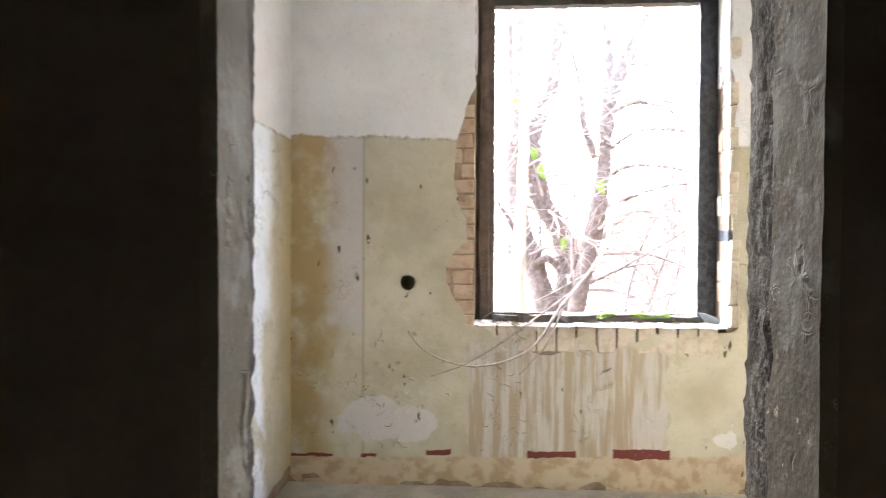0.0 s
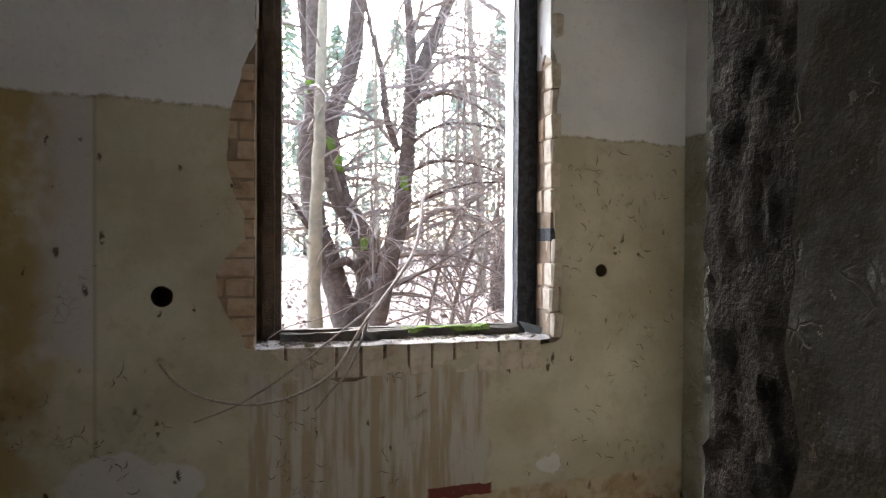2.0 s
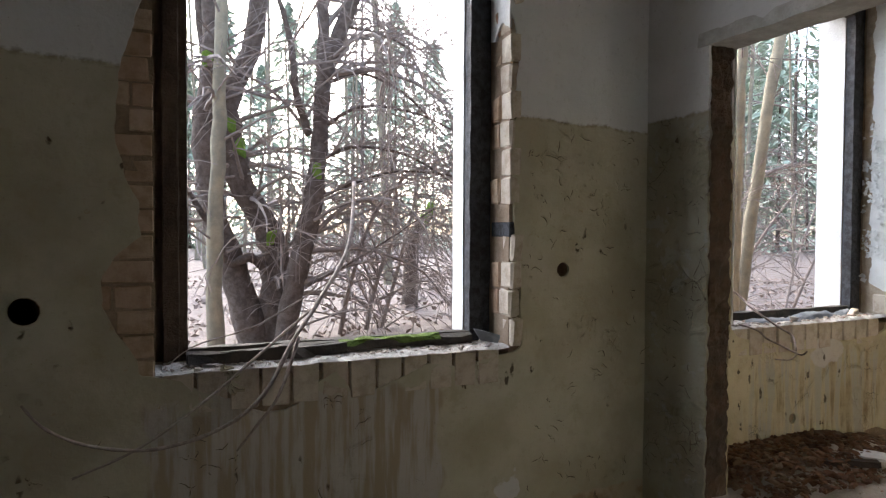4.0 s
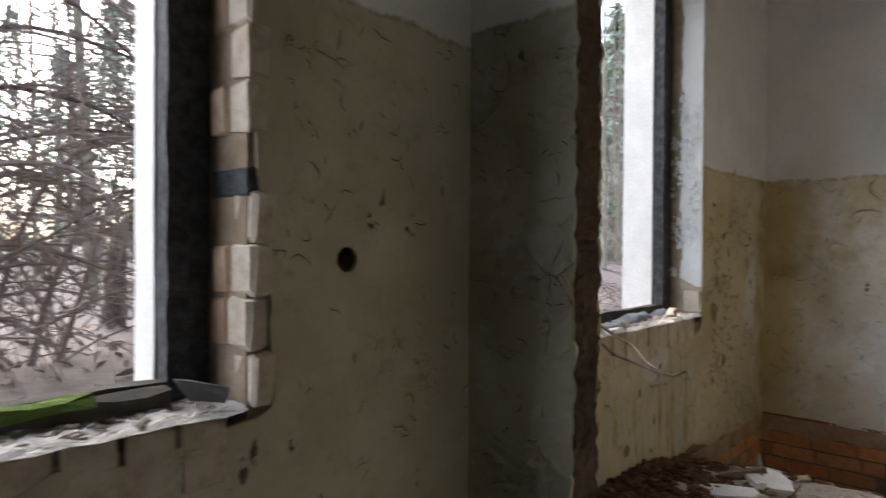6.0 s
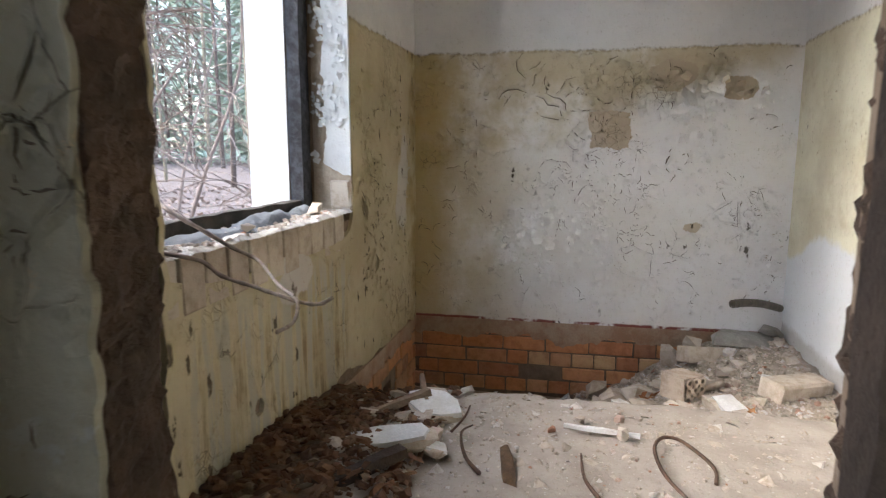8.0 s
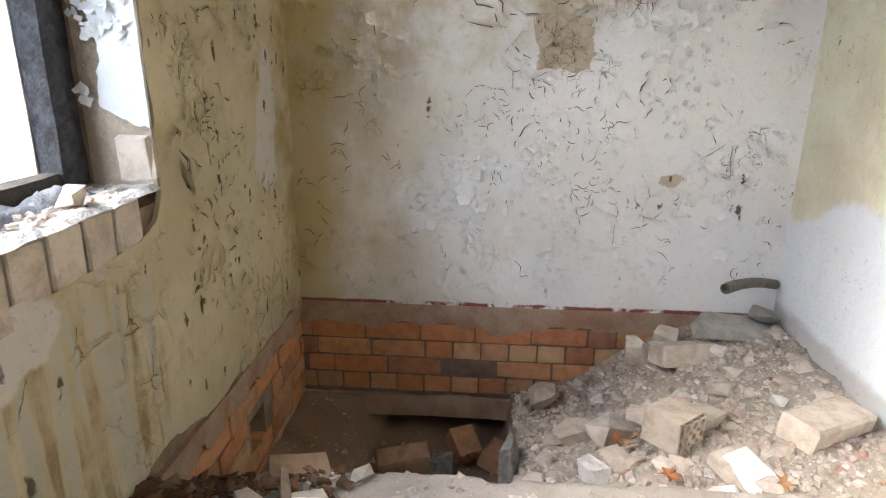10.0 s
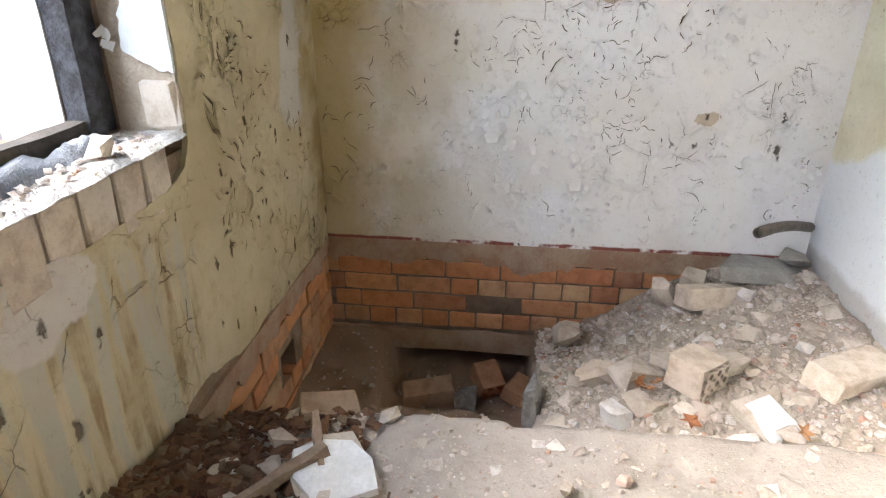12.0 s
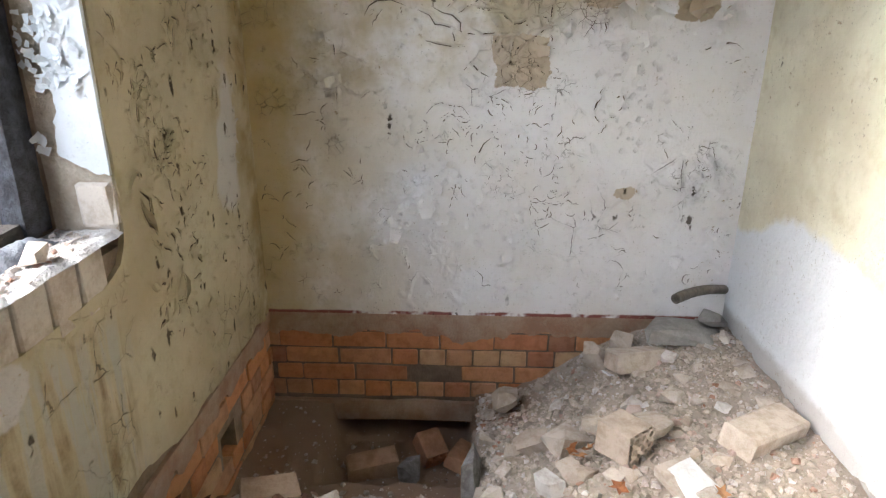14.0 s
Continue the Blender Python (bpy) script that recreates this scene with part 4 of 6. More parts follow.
lay(thing(chunk("concrete_slab", (0.12, 0.16, 0.05), 16, CONCRETE, points=14, boxy=0.95), "broken concrete slab against the end wall", "rubble"), 5.25, 2.99, 0.235, 14, -5, 50)
for k, (x, y, s, z) in enumerate(((5.12, 3.9, (0.15, 0.13, 0.13), -0.09), (5.17, 3.50, (0.12, 0.13, 0.13), 0.02), (5.18, 3.40, (0.08, 0.1, 0.14), 0.08), (4.16, 4.48, (0.05, 0.06, 0.11), 0.2),
                                  (4.55, 3.72, (0.15, 0.14, 0.09), 0.10), (4.36, 3.74, (0.13, 0.09, 0.06), 0.14), (4.60, 3.84, (0.14, 0.12, 0.08), 0.08), (4.58, 3.42, (0.2, 0.16, 0.06), 0.14),
                                  (4.20, 3.37, (0.1, 0.08, 0.05), 0.16), (4.62, 3.62, (0.14, 0.1, 0.07), 0.13), (4.3, 3.8, (0.09, 0.08, 0.09), 0.13), (4.75, 3.3, (0.1, 0.09, 0.05), 0.16),
                                  (3.93, 4.72, (0.09, 0.08, 0.05), 0.24), (3.72, 4.56, (0.08, 0.07, 0.05), 0.25), (3.68, 4.63, (0.07, 0.06, 0.05), 0.26), (3.82, 4.5, (0.06, 0.05, 0.04), 0.25), (4.22, 4.42, (0.08, 0.07, 0.06), 0.16))):
    material = (PALE_BRICK, RUBBLE, RUBBLE)[k % 3]
    lay(thing(chunk("rubble_stone", s, 50 + k, material), "angular chunk of broken masonry on the rubble", "stone", "rubble chunks"), x, y, rests(x, y) - 0.006, 10 * math.sin(k * 3), 12 * math.cos(k * 5), k * 77)

rnd = random.Random(77)
for k in range(300):
    x, y = (rnd.uniform(4.15, 5.3), rnd.uniform(2.95, 4.0)) if k % 3 else (rnd.uniform(3.3, 4.3), rnd.uniform(4.45, 4.97))
    s = 0.018 + 0.062 * rnd.random() ** 2.5
    ob = chunk("rubble_stone", (s * rnd.uniform(0.8, 1.5), s, s * rnd.uniform(0.4, 0.8)), 200 + k, RUBBLE, points=12)
    lay(thing(ob, "small chunk of broken plaster", "stone", "rubble chunks"), x, y, rests(x, y) - 0.004, rnd.uniform(-25, 25), rnd.uniform(-25, 25), rnd.uniform(0, 360))


def scatter(name, count, seed, area, size, material, label, flat=0.5, squeeze=1.0, category="rubble", lift=0.0):
    """Countless small bits, one mesh: squashed tetrahedra and wedges."""
    rnd = random.Random(seed)
    verts, faces = [], []
    for _ in range(count):
        x, y = area(rnd)
        s = size * (0.35 + 1.3 * rnd.random() ** 3)
        m = pose(x, y, rests(x, y) + s * flat * 0.25 + lift, rnd.uniform(-40, 40), rnd.uniform(-40, 40), rnd.uniform(0, 360))
        base = len(verts)
        for p in ((-1, -0.7, -1), (1, -0.8, -1), (0.9, 0.8, -1), (-0.8, 0.9, -1), (-0.6, -0.4, 1), (0.5, -0.6, 0.8), (0.4, 0.5, 1), (-0.5, 0.6, 0.7)):
            q = Vector((p[0] * s * squeeze, p[1] * s / squeeze, p[2] * s * flat)) * 0.5 * rnd.uniform(0.75, 1.2)
            verts.append(m @ q)
        faces += [[base + i for i in f] for f in ((3, 2, 1, 0), (4, 5, 6, 7), (0, 1, 5, 4), (1, 2, 6, 5), (2, 3, 7, 6), (3, 0, 4, 7))]
    return tagged(mesh_object(name, verts, faces, material), label, category, kind="stuff")


scatter("grit", 5500, 1, lambda r: (r.uniform(4.13, 5.33), r.uniform(2.91, 4.02)), 0.022, GRIT, "loose grit and plaster crumbs on the rubble slope")
scatter("grit", 1500, 2, lambda r: (r.triangular(2.6, 4.1, 3.9), r.triangular(2.95, 4.7, 4.5)), 0.011, GRIT, "plaster crumbs strewn over the sandy floor")
scatter("grit", 260, 5, lambda r: (r.uniform(4.2, 5.3), r.uniform(4.1, 4.98)), 0.02, GRIT, "dusty crumbs in the pit")
scatter("plaster_flakes", 260, 3, lambda r: (r.uniform(3.3, 4.1), r.uniform(3.2, 4.6)), 0.035, GRIT, "thin plaster flakes strewn over the sand", 0.12)
scatter("leaf_litter", 3200, 4, lambda r: (r.uniform(2.45, 4.15), 5.0 - 0.5 * r.random() ** 1.4), 0.035, LITTER, "dark brown leaf litter and soil along the wall", 0.25, 1.3, "litter", 0.022)
scatter("leaf_litter", 500, 9, lambda r: (r.uniform(4.0, 4.45), r.uniform(4.72, 5.0)), 0.03, LITTER, "dark litter on the pit's edge", 0.25, 1.3, "litter", 0.02)


# ---- tubes: pipe, wire, twigs ----
def tube(points, radii, sides=6, verts=None, faces=None):
    verts, faces = ([], []) if verts is None else (verts, faces)
    pts = [Vector(p) for p in points]
    base, side = len(verts), None
    for i, p in enumerate(pts):
        d = (pts[min(i + 1, len(pts) - 1)] - pts[max(i - 1, 0)]).normalized()
        if side is None:
            side = d.orthogonal().normalized()
        side = (side - d * side.dot(d)).normalized()
        other = d.cross(side)
        for k in range(sides):
            a = 2 * math.pi * k / sides
            verts.append(p + (side * math.cos(a) + other * math.sin(a)) * radii[i])
    for i in range(len(pts) - 1):
        for k in range(sides):
            a, b = base + i * sides + k, base + i * sides + (k + 1) % sides
            faces.append([a, b, b + sides, a + sides])
    faces.append([base + k for k in range(sides)][::-1])
    faces.append([base + (len(pts) - 1) * sides + k for k in range(sides)])
    return verts, faces


def bend(points, n=6):
    """A smooth line through a few points."""
    pts = [Vector(p) for p in points]
    out = []
    for i in range(len(pts) - 1):
        a, b, c, d = pts[max(i - 1, 0)], pts[i], pts[i + 1], pts[min(i + 2, len(pts) - 1)]
        for k in range(n):
            t = k / n
            out.append(0.5 * ((2 * b) + (c - a) * t + (2 * a - 5 * b + 4 * c - d) * t * t + (3 * b - a - 3 * c + d) * t ** 3))
    return out + [pts[-1]]


def rod(name, points, r0, r1, material, label, category, sides=7, parent=None, knots=0.0):
    line = bend(points)
    n = len(line) - 1
    radii = [r0 + (r1 - r0) * i / n + (knots * r0 if i % 5 == 0 else 0) for i in range(n + 1)]
    v, f = tube(line, radii, sides)
    ob = mesh_object(name, v, f, material, parent, smooth=True)
    return ob if parent else tagged(ob, label, category)


# a bent pipe stub with an open end, coming out of the corner
line = bend([(5.04, 3.235, 0.448), (5.12, 3.15, 0.440), (5.22, 3.04, 0.415), (5.33, 2.92, 0.37)])
verts, faces = tube(line, [0.021] * len(line), 14)
faces = faces[:-2]
inner, inner_faces = tube(line[:8], [0.0155] * 8, 14)
o = len(verts)
verts += inner
faces += [[o + i for i in f[::-1]] for f in inner_faces[:-2]] + [[k, (k + 1) % 14, o + (k + 1) % 14, o + k] for k in range(14)]
pipe = tagged(mesh_object("pipe_stub", verts, faces, PIPE_GREY, smooth=True), "cut grey plastic pipe sticking out of the corner", "pipe")
for k in (2, 4):
    v, f = tube([line[k], line[k + 1]], [0.0225, 0.0225], 14)
    mesh_object("rib", v, f, PIPE_GREY, pipe)

wire = bend([(3.34, 3.70, 0.262), (3.46, 3.755, 0.275), (3.60, 3.77, 0.285), (3.68, 3.74, 0.29), (3.69, 3.69, 0.288), (3.63, 3.64, 0.28), (3.54, 3.60, 0.27), (3.46, 3.61, 0.262)])
v, f = tube(wire, [0.006] * len(wire), 6)
tagged(mesh_object("wire_loop", v, f, RUST, smooth=True), "loop of rusty wire on the sandy floor", "wire")
rod("stick", [(3.36, 4.30, 0.27), (3.45, 4.36, 0.275), (3.60, 4.40, 0.28), (3.66, 4.37, 0.285)], 0.008, 0.003, RUST, "thin dark twig on the sand", "twig", 5)
rod("stick", [(3.30, 3.95, 0.265), (3.40, 3.99, 0.27), (3.55, 4.0, 0.27)], 0.007, 0.004, RUST, "thin dark stick on the sand", "twig", 5)
rod("stick", [(3.62, 4.44, 0.27), (3.66, 4.40, 0.31), (3.72, 4.39, 0.33)], 0.005, 0.003, RUST, "thin dark twig on the sand", "twig", 5)
lay(thing(board("wood_strip", 0.26, 0.022, 0.012, WHITE_SIDE, seed=61), "narrow white painted strip lying on the sand", "strip"), 3.75, 3.93, 0.262, 0, 0, 82)
lay(thing(board("wood_stick", 0.28, 0.032, 0.025, BATTEN, seed=62), "splintered brown wood batten beside the plaster lump", "batten"), 3.75, 4.665, 0.29, 0, -6, -42)
lay(thing(board("wood_stick", 0.15, 0.022, 0.02, BATTEN, seed=63), "splintered brown wood batten", "batten"), 3.88, 4.60, 0.31, 0, -20, 20)
lay(thing(board("wood_stick", 0.40, 0.05, 0.03, WOOD, seed=64), "old board half buried in leaf litter", "board"), 3.22, 4.66, 0.285, 0, -2, -35)
lay(thing(chunk("root_stump", (0.20, 0.045, 0.035), 66, SOIL, points=70, boxy=0.1), "dark rotten stump of wood on the sand", "wood"), 3.42, 4.22, 0.25, 0, -10, 10)
for k, (x, y, s) in enumerate(((3.72, 3.86, 0.05), (3.9, 3.86, 0.035), (3.72, 4.1, 0.03), (3.85, 4.0, 0.04))):
    lay(thing(chunk("rubble_stone", (s, s * 0.8, s * 0.9), 90 + k, RUBBLE), "small mortar crumb on the sand", "stone", "rubble chunks"), x, y, rests(x, y) - 0.003, 0, 0, k * 50)
for k, (x, y) in enumerate(((4.44, 3.70), (4.50, 3.72), (4.40, 3.76), (4.20, 3.33), (4.24, 3.62), (4.47, 3.66))):
    bm = bmesh.new()
    rnd = random.Random(k)
    pts = [bm.verts.new((math.cos(a) * (0.035 if i % 2 else 0.016), math.sin(a) * (0.03 if i % 2 else 0.014), rnd.uniform(0, 0.02))) for i, a in enumerate(2 * math.pi * j / 10 for j in range(10))]
    mid = bm.verts.new((0, 0, 0.004))
    for i in range(10):
        bm.faces.new((pts[i], pts[(i + 1) % 10], mid))
    lay(thing(part("dry_leaf", bm, DRY_LEAF), "curled reddish brown dry leaf on the rubble", "leaf", "dry leaves"), x, y, rests(x, y) + 0.03, rnd.uniform(-30, 30), rnd.uniform(-30, 30), rnd.uniform(0, 360))


# ---- what lies on the window sills ----
def sill_bits(name, a, b, count, seed, label):
    rnd = random.Random(seed)
    verts, faces = [], []
    for _ in range(count):
        x, y, s = rnd.uniform(a, b), rnd.uniform(5.02, 5.18), 0.004 + 0.020 * rnd.random() ** 4
        m = pose(x, y, 0.974 + s * 0.15, rnd.uniform(-30, 30), rnd.uniform(-30, 30), rnd.uniform(0, 360))
        base = len(verts)
        for p in ((-1, -0.7, -1), (1, -0.8, -1), (0.9, 0.8, -1), (-0.8, 0.9, -1), (-0.6, -0.4, 1), (0.5, -0.6, 0.8), (0.4, 0.5, 1), (-0.5, 0.6, 0.7)):
            verts.append(m @ (Vector((p[0] * s, p[1] * s, p[2] * s * 0.35)) * rnd.uniform(0.4, 0.75)))
        faces += [[base + i for i in f] for f in ((3, 2, 1, 0), (4, 5, 6, 7), (0, 1, 5, 4), (1, 2, 6, 5), (2, 3, 7, 6), (3, 0, 4, 7))]
    return tagged(mesh_object(name, verts, faces, GRIT), label, "rubble", kind="stuff")


def sill_bed(name, a, b, seed, label):
    """Crumbled mortar on the bricks of a sill."""
    n = round((b - a) / 0.02)
    verts, faces = [], []
    for i in range(n + 1):
        x = a + (b - a) * i / n
        for j in range(10):
            y = 5.004 + 0.186 * j / 9 + (0.012 * fbm(x * 14, seed, 2.0) if j == 0 else 0)
            verts.append((x, y, 0.962 + (0.010 + 0.012 * fbm(x * 9, y * 9, seed) + 0.005 * fbm(x * 40, y * 40, seed)) * (0.3 if j == 0 else 1)))
    for i in range(n):
        for j in range(9):
            q = i * 10 + j
            faces.append([q, q + 10, q + 11, q + 1])
    return tagged(mesh_object(name, verts, faces, SILL_DUST, wall_north), label)


SILL_DUST = plain("pale_mortar_crumbs", (0.70, 0.665, 0.61), (0.50, 0.46, 0.41), 30, bump=0.015)
sill_bed("sill_mortar", W1[0], W1[1], 1.0, "crumbled pale mortar")
sill_bed("sill_mortar", W2[0], W2[1], 5.0, "crumbled pale mortar")
sill_bits("sill_rubble", W1[0] + 0.02, W1[1] - 0.02, 700, 3, "crumbs of mortar and paint on the window sill")
sill_bits("sill_rubble", W2[0] + 0.02, W2[1] - 0.02, 700, 4, "crumbs of mortar and paint on the window sill")
plank = thing(board("sill_plank", 1.22, 0.06, 0.035, DAMP_WOOD, seed=71, worn=0.012, bend=0.012), "rotten mossy plank along the window sill", "plank")
lay(plank, 0.72, 5.165, 0.975, 10, -0.6, -1.5)
moss = board("moss", 0.46, 0.05, 0.016, MOSS, plank, "bright green moss", seed=73, worn=0.014)
moss.matrix_basis = pose(0.22, 0, 0.033)
lay(thing(board("sill_plank", 0.62, 0.055, 0.04, DAMP_WOOD, seed=72, worn=0.014), "rotten broken plank on the window sill", "plank"), 0.42, 5.105, 0.978, 0, 0, 2)
lay(thing(chunk("slate_shard", (0.13, 0.012, 0.06), 74, TARP, points=10), "thin grey shard leaning in the sill corner", "shard"), 1.38, 5.09, 0.985, 20, 8, -35)
felt = []
for k, (x, y, w, d, h) in enumerate(((3.72, 5.15, 0.50, 0.11, 0.05), (3.30, 5.12, 0.42, 0.12, 0.03), (4.03, 5.155, 0.22, 0.09, 0.045))):
    n, mm = 14, 7
    verts = [(w * (i / n - 0.5), d * (j / mm - 0.5), h * math.sin(math.pi * i / n) ** 0.5 * math.sin(math.pi * j / mm) ** 0.5 * (0.7 + 0.5 * fbm(i * 0.4, j * 0.5, k * 3.0)) - 0.004) for i in range(n + 1) for j in range(mm + 1)]
    faces = [[i * (mm + 1) + j, (i + 1) * (mm + 1) + j, (i + 1) * (mm + 1) + j + 1, i * (mm + 1) + j + 1] for i in range(n) for j in range(mm)]
    lay(thing(mesh_object("tar_felt", verts, faces, TARP, smooth=True), "crumpled grey tar felt on the window sill", "felt"), x, y, 0.975, 0, 0, 6 * (-1) ** k)
lay(thing(chunk("sill_stone", (0.075, 0.06, 0.05), 75, PALE_BRICK), "pale crumb of brick on the window sill", "stone"), 3.98, 5.075, 0.975)
lay(thing(chunk("sill_stone", (0.05, 0.04, 0.03), 76, RUBBLE), "pale crumb of mortar on the window sill", "stone"), 3.42, 5.06, 0.975)


# ---- twigs that hang in through the windows ----
def branch_thing(name, lines, label):
    main = None
    for pts, r0, r1 in lines:
        line = bend(pts)
        n = len(line) - 1
        v, f = tube(line, [(r0 + (r1 - r0) * i / n) * (1.25 if i % 4 == 0 else 1) for i in range(n + 1)], 6)
        ob = mesh_object("side_twig" if main else name, v, f, TWIG, main, smooth=True)
        main = main or ob
    return tagged(main, label, "branch")


branch_thing("hanging_branch", [
    ([(0.98, 5.85, 1.75), (0.85, 5.5, 1.42), (0.62, 5.2, 1.17), (0.50, 5.05, 1.06), (0.36, 4.92, 0.88), (0.20, 4.86, 0.79), (0.0, 4.84, 0.755), (-0.18, 4.80, 0.80), (-0.30, 4.76, 0.88), (-0.36, 4.74, 0.965)], 0.010, 0.004),
    ([(0.62, 5.2, 1.17), (0.40, 5.07, 1.03), (0.16, 4.92, 0.88), (-0.05, 4.84, 0.765), (-0.24, 4.82, 0.70)], 0.006, 0.004),
    ([(0.52, 5.06, 1.06), (0.42, 4.92, 0.88), (0.33, 4.86, 0.79), (0.26, 4.85, 0.71)], 0.007, 0.0035),
    ([(0.75, 5.35, 1.28), (0.4, 5.25, 1.10), (0.15, 5.12, 1.05), (0.05, 5.05, 1.0)], 0.004, 0.002)],
    "bare thin branch hanging in over the sill")
branch_thing("hanging_branch", [
    ([(2.550, 5.500, 1.620), (3.174, 5.300, 1.151), (3.152, 5.150, 1.066), (3.144, 5.060, 1.023), (3.184, 4.980, 0.963), (3.216, 4.920, 0.923), (3.055, 4.780, 0.893), (2.896, 4.660, 0.903), (2.849, 4.630, 0.890), (2.761, 4.600, 0.883), (2.632, 4.570, 0.901)], 0.007, 0.0035),
    ([(2.933, 5.030, 0.986), (2.953, 4.930, 0.966), (2.962, 4.880, 0.929), (2.968, 4.800, 0.905), (2.898, 4.660, 0.894), (2.818, 4.570, 0.909), (2.777, 4.520, 0.935)], 0.006, 0.004),
    ([(2.896, 4.660, 0.903), (2.866, 4.640, 0.933)], 0.004, 0.002)],
    "bare knotty branch hanging in over the sill")


# ---- outside: rising forest floor and bare trees ----
def ground_height(x, y):
    return 0.10 + 0.38 * smooth01((y - OUT - 0.4) / 1.8) + 0.07 * fbm(x * 0.5, y * 0.5, 1.0) + 0.02 * fbm(x * 3, y * 3, 2.0) - 0.25 * smooth01((y - 20) / 60)


def ground_sheet():
    xs = [-600, -250, -100, -50, -25, -14] + [-8 + 0.3 * i for i in range(80)] + [18, 25, 40, 60, 110, 250, 600]
    ys = [-600, -200, -60, -20, -8, OUT - 0.2, OUT - 0.02, OUT] + [OUT + 0.25 * i for i in range(1, 50)] + [19, 22, 26, 32, 40, 60, 100, 250, 700]
    verts = [(x, y, ground_height(x, y) if y >= OUT - 0.001 else -1.0) for x in xs for y in ys]
    n = len(ys)
    faces = [[i * n + j, (i + 1) * n + j, (i + 1) * n + j + 1, i * n + j + 1] for i in range(len(xs) - 1) for j in range(n - 1)]
    return tagged(mesh_object("ground", verts, faces, GROUND, smooth=True), "brown forest floor covered with fallen leaves", "ground", kind="structure")


ground_sheet()
rnd = random.Random(5)
verts, faces = [], []
for _ in range(7000):
    x, y = rnd.uniform(-4, 13), OUT + 0.3 + 12 * rnd.random() ** 1.5
    s = rnd.uniform(0.03, 0.07)
    m = pose(x, y, ground_height(x, y) + 0.015, rnd.uniform(-50, 50), rnd.uniform(-50, 50), rnd.uniform(0, 360))
    b0 = len(verts)
    verts += [m @ Vector(p) for p in ((-s, 0, 0), (0, -s * 0.5, 0.01), (s, 0, 0), (0, s * 0.5, 0.01))]
    faces.append([b0, b0 + 1, b0 + 2, b0 + 3])
tagged(mesh_object("fallen_leaves", verts, faces, FALLEN), "pale brown fallen leaves on the forest floor", "leaves", kind="stuff")


def grow(verts, faces, start, way, length, radius, depth, rnd, droop=0.0, wander=0.35, sides=5, forks=3, thin=0.45):
    """A bare branch that bends, tapers and forks."""
    n = max(4, int(length / 0.16))
    p, d = Vector(start), Vector(way).normalized()
    line, radii = [p.copy()], [radius]
    for i in range(n):
        d = (d + Vector([rnd.uniform(-1, 1) for _ in range(3)]) * wander * 0.4 + Vector((0, 0, -droop * (i / n)))).normalized()
        p = p + d * (length / n)
        line.append(p.copy())
        radii.append(max(0.0034, radius * (1 - 0.75 * (i + 1) / n)))
    tube(line, radii, sides, verts, faces)
    if depth:
        for _ in range(forks):
            k = rnd.randint(n // 4, n - 1)
            w = (line[k + 1] - line[k]).normalized() + Vector([rnd.uniform(-1, 1) for _ in range(3)]) * 0.8
            grow(verts, faces, line[k], w, length * rnd.uniform(0.35, 0.65), max(0.0036, radii[k] * (thin + 0.2)), depth - 1, rnd, droop, wander, 4 if depth > 1 else 3, forks, thin)


def tree(name, stems, seed, bark, label, limbs=12, reach=1.2, radius=0.018, low=1.0, high=3.6, droop=0.25, aim=None, depth=2, moss=()):
    """A tree from its stems (points and radii), with bare twigs all over."""
    rnd = random.Random(seed)
    top = tagged(new(name), label, "tree")
    verts, faces, lines = [], [], []
    for pts, r0, r1 in stems:
        line = bend(pts, 5)
        n = len(line) - 1
        lines.append([(p, r0 + (r1 - r0) * i / n) for i, p in enumerate(line)])
        tube([p + Vector((rnd.uniform(-1, 1), rnd.uniform(-1, 1), 0)) * r0 * 0.10 for p in line], [(r0 + (r1 - r0) * i / n) * rnd.uniform(0.9, 1.12) for i in range(n + 1)], 10, verts, faces)
    mesh_object("trunk", verts, faces, bark, top, smooth=True)
    verts, faces = [], []
    for _ in range(limbs):
        line = rnd.choice(lines)
        p, r = rnd.choice([q for q in line if low < q[0].z < high] or line)
        a = rnd.uniform(0, 2 * math.pi)
        w = Vector(aim) * rnd.uniform(0.3, 1) + Vector((math.cos(a), math.sin(a) * 0.7, rnd.uniform(-0.2, 0.8))) * 0.7 if aim else Vector((math.cos(a), math.sin(a), rnd.uniform(-0.1, 0.9)))
        grow(verts, faces, p, w, reach * rnd.uniform(0.5, 1.3), min(r * 0.5, radius * rnd.uniform(0.4, 1.2)), depth, rnd, droop)
    mesh_object("crown", verts, faces, TWIG_OUT, top, "tangle of bare twigs")
    for k, (x, y, z, s) in enumerate(moss):
        ob = chunk("moss", (s, s * 0.8, s * 1.6), seed * 10 + k, MOSS, "green moss on the bark", 24, top, 0.3)
        ob.location = (x, y, z)
    return top


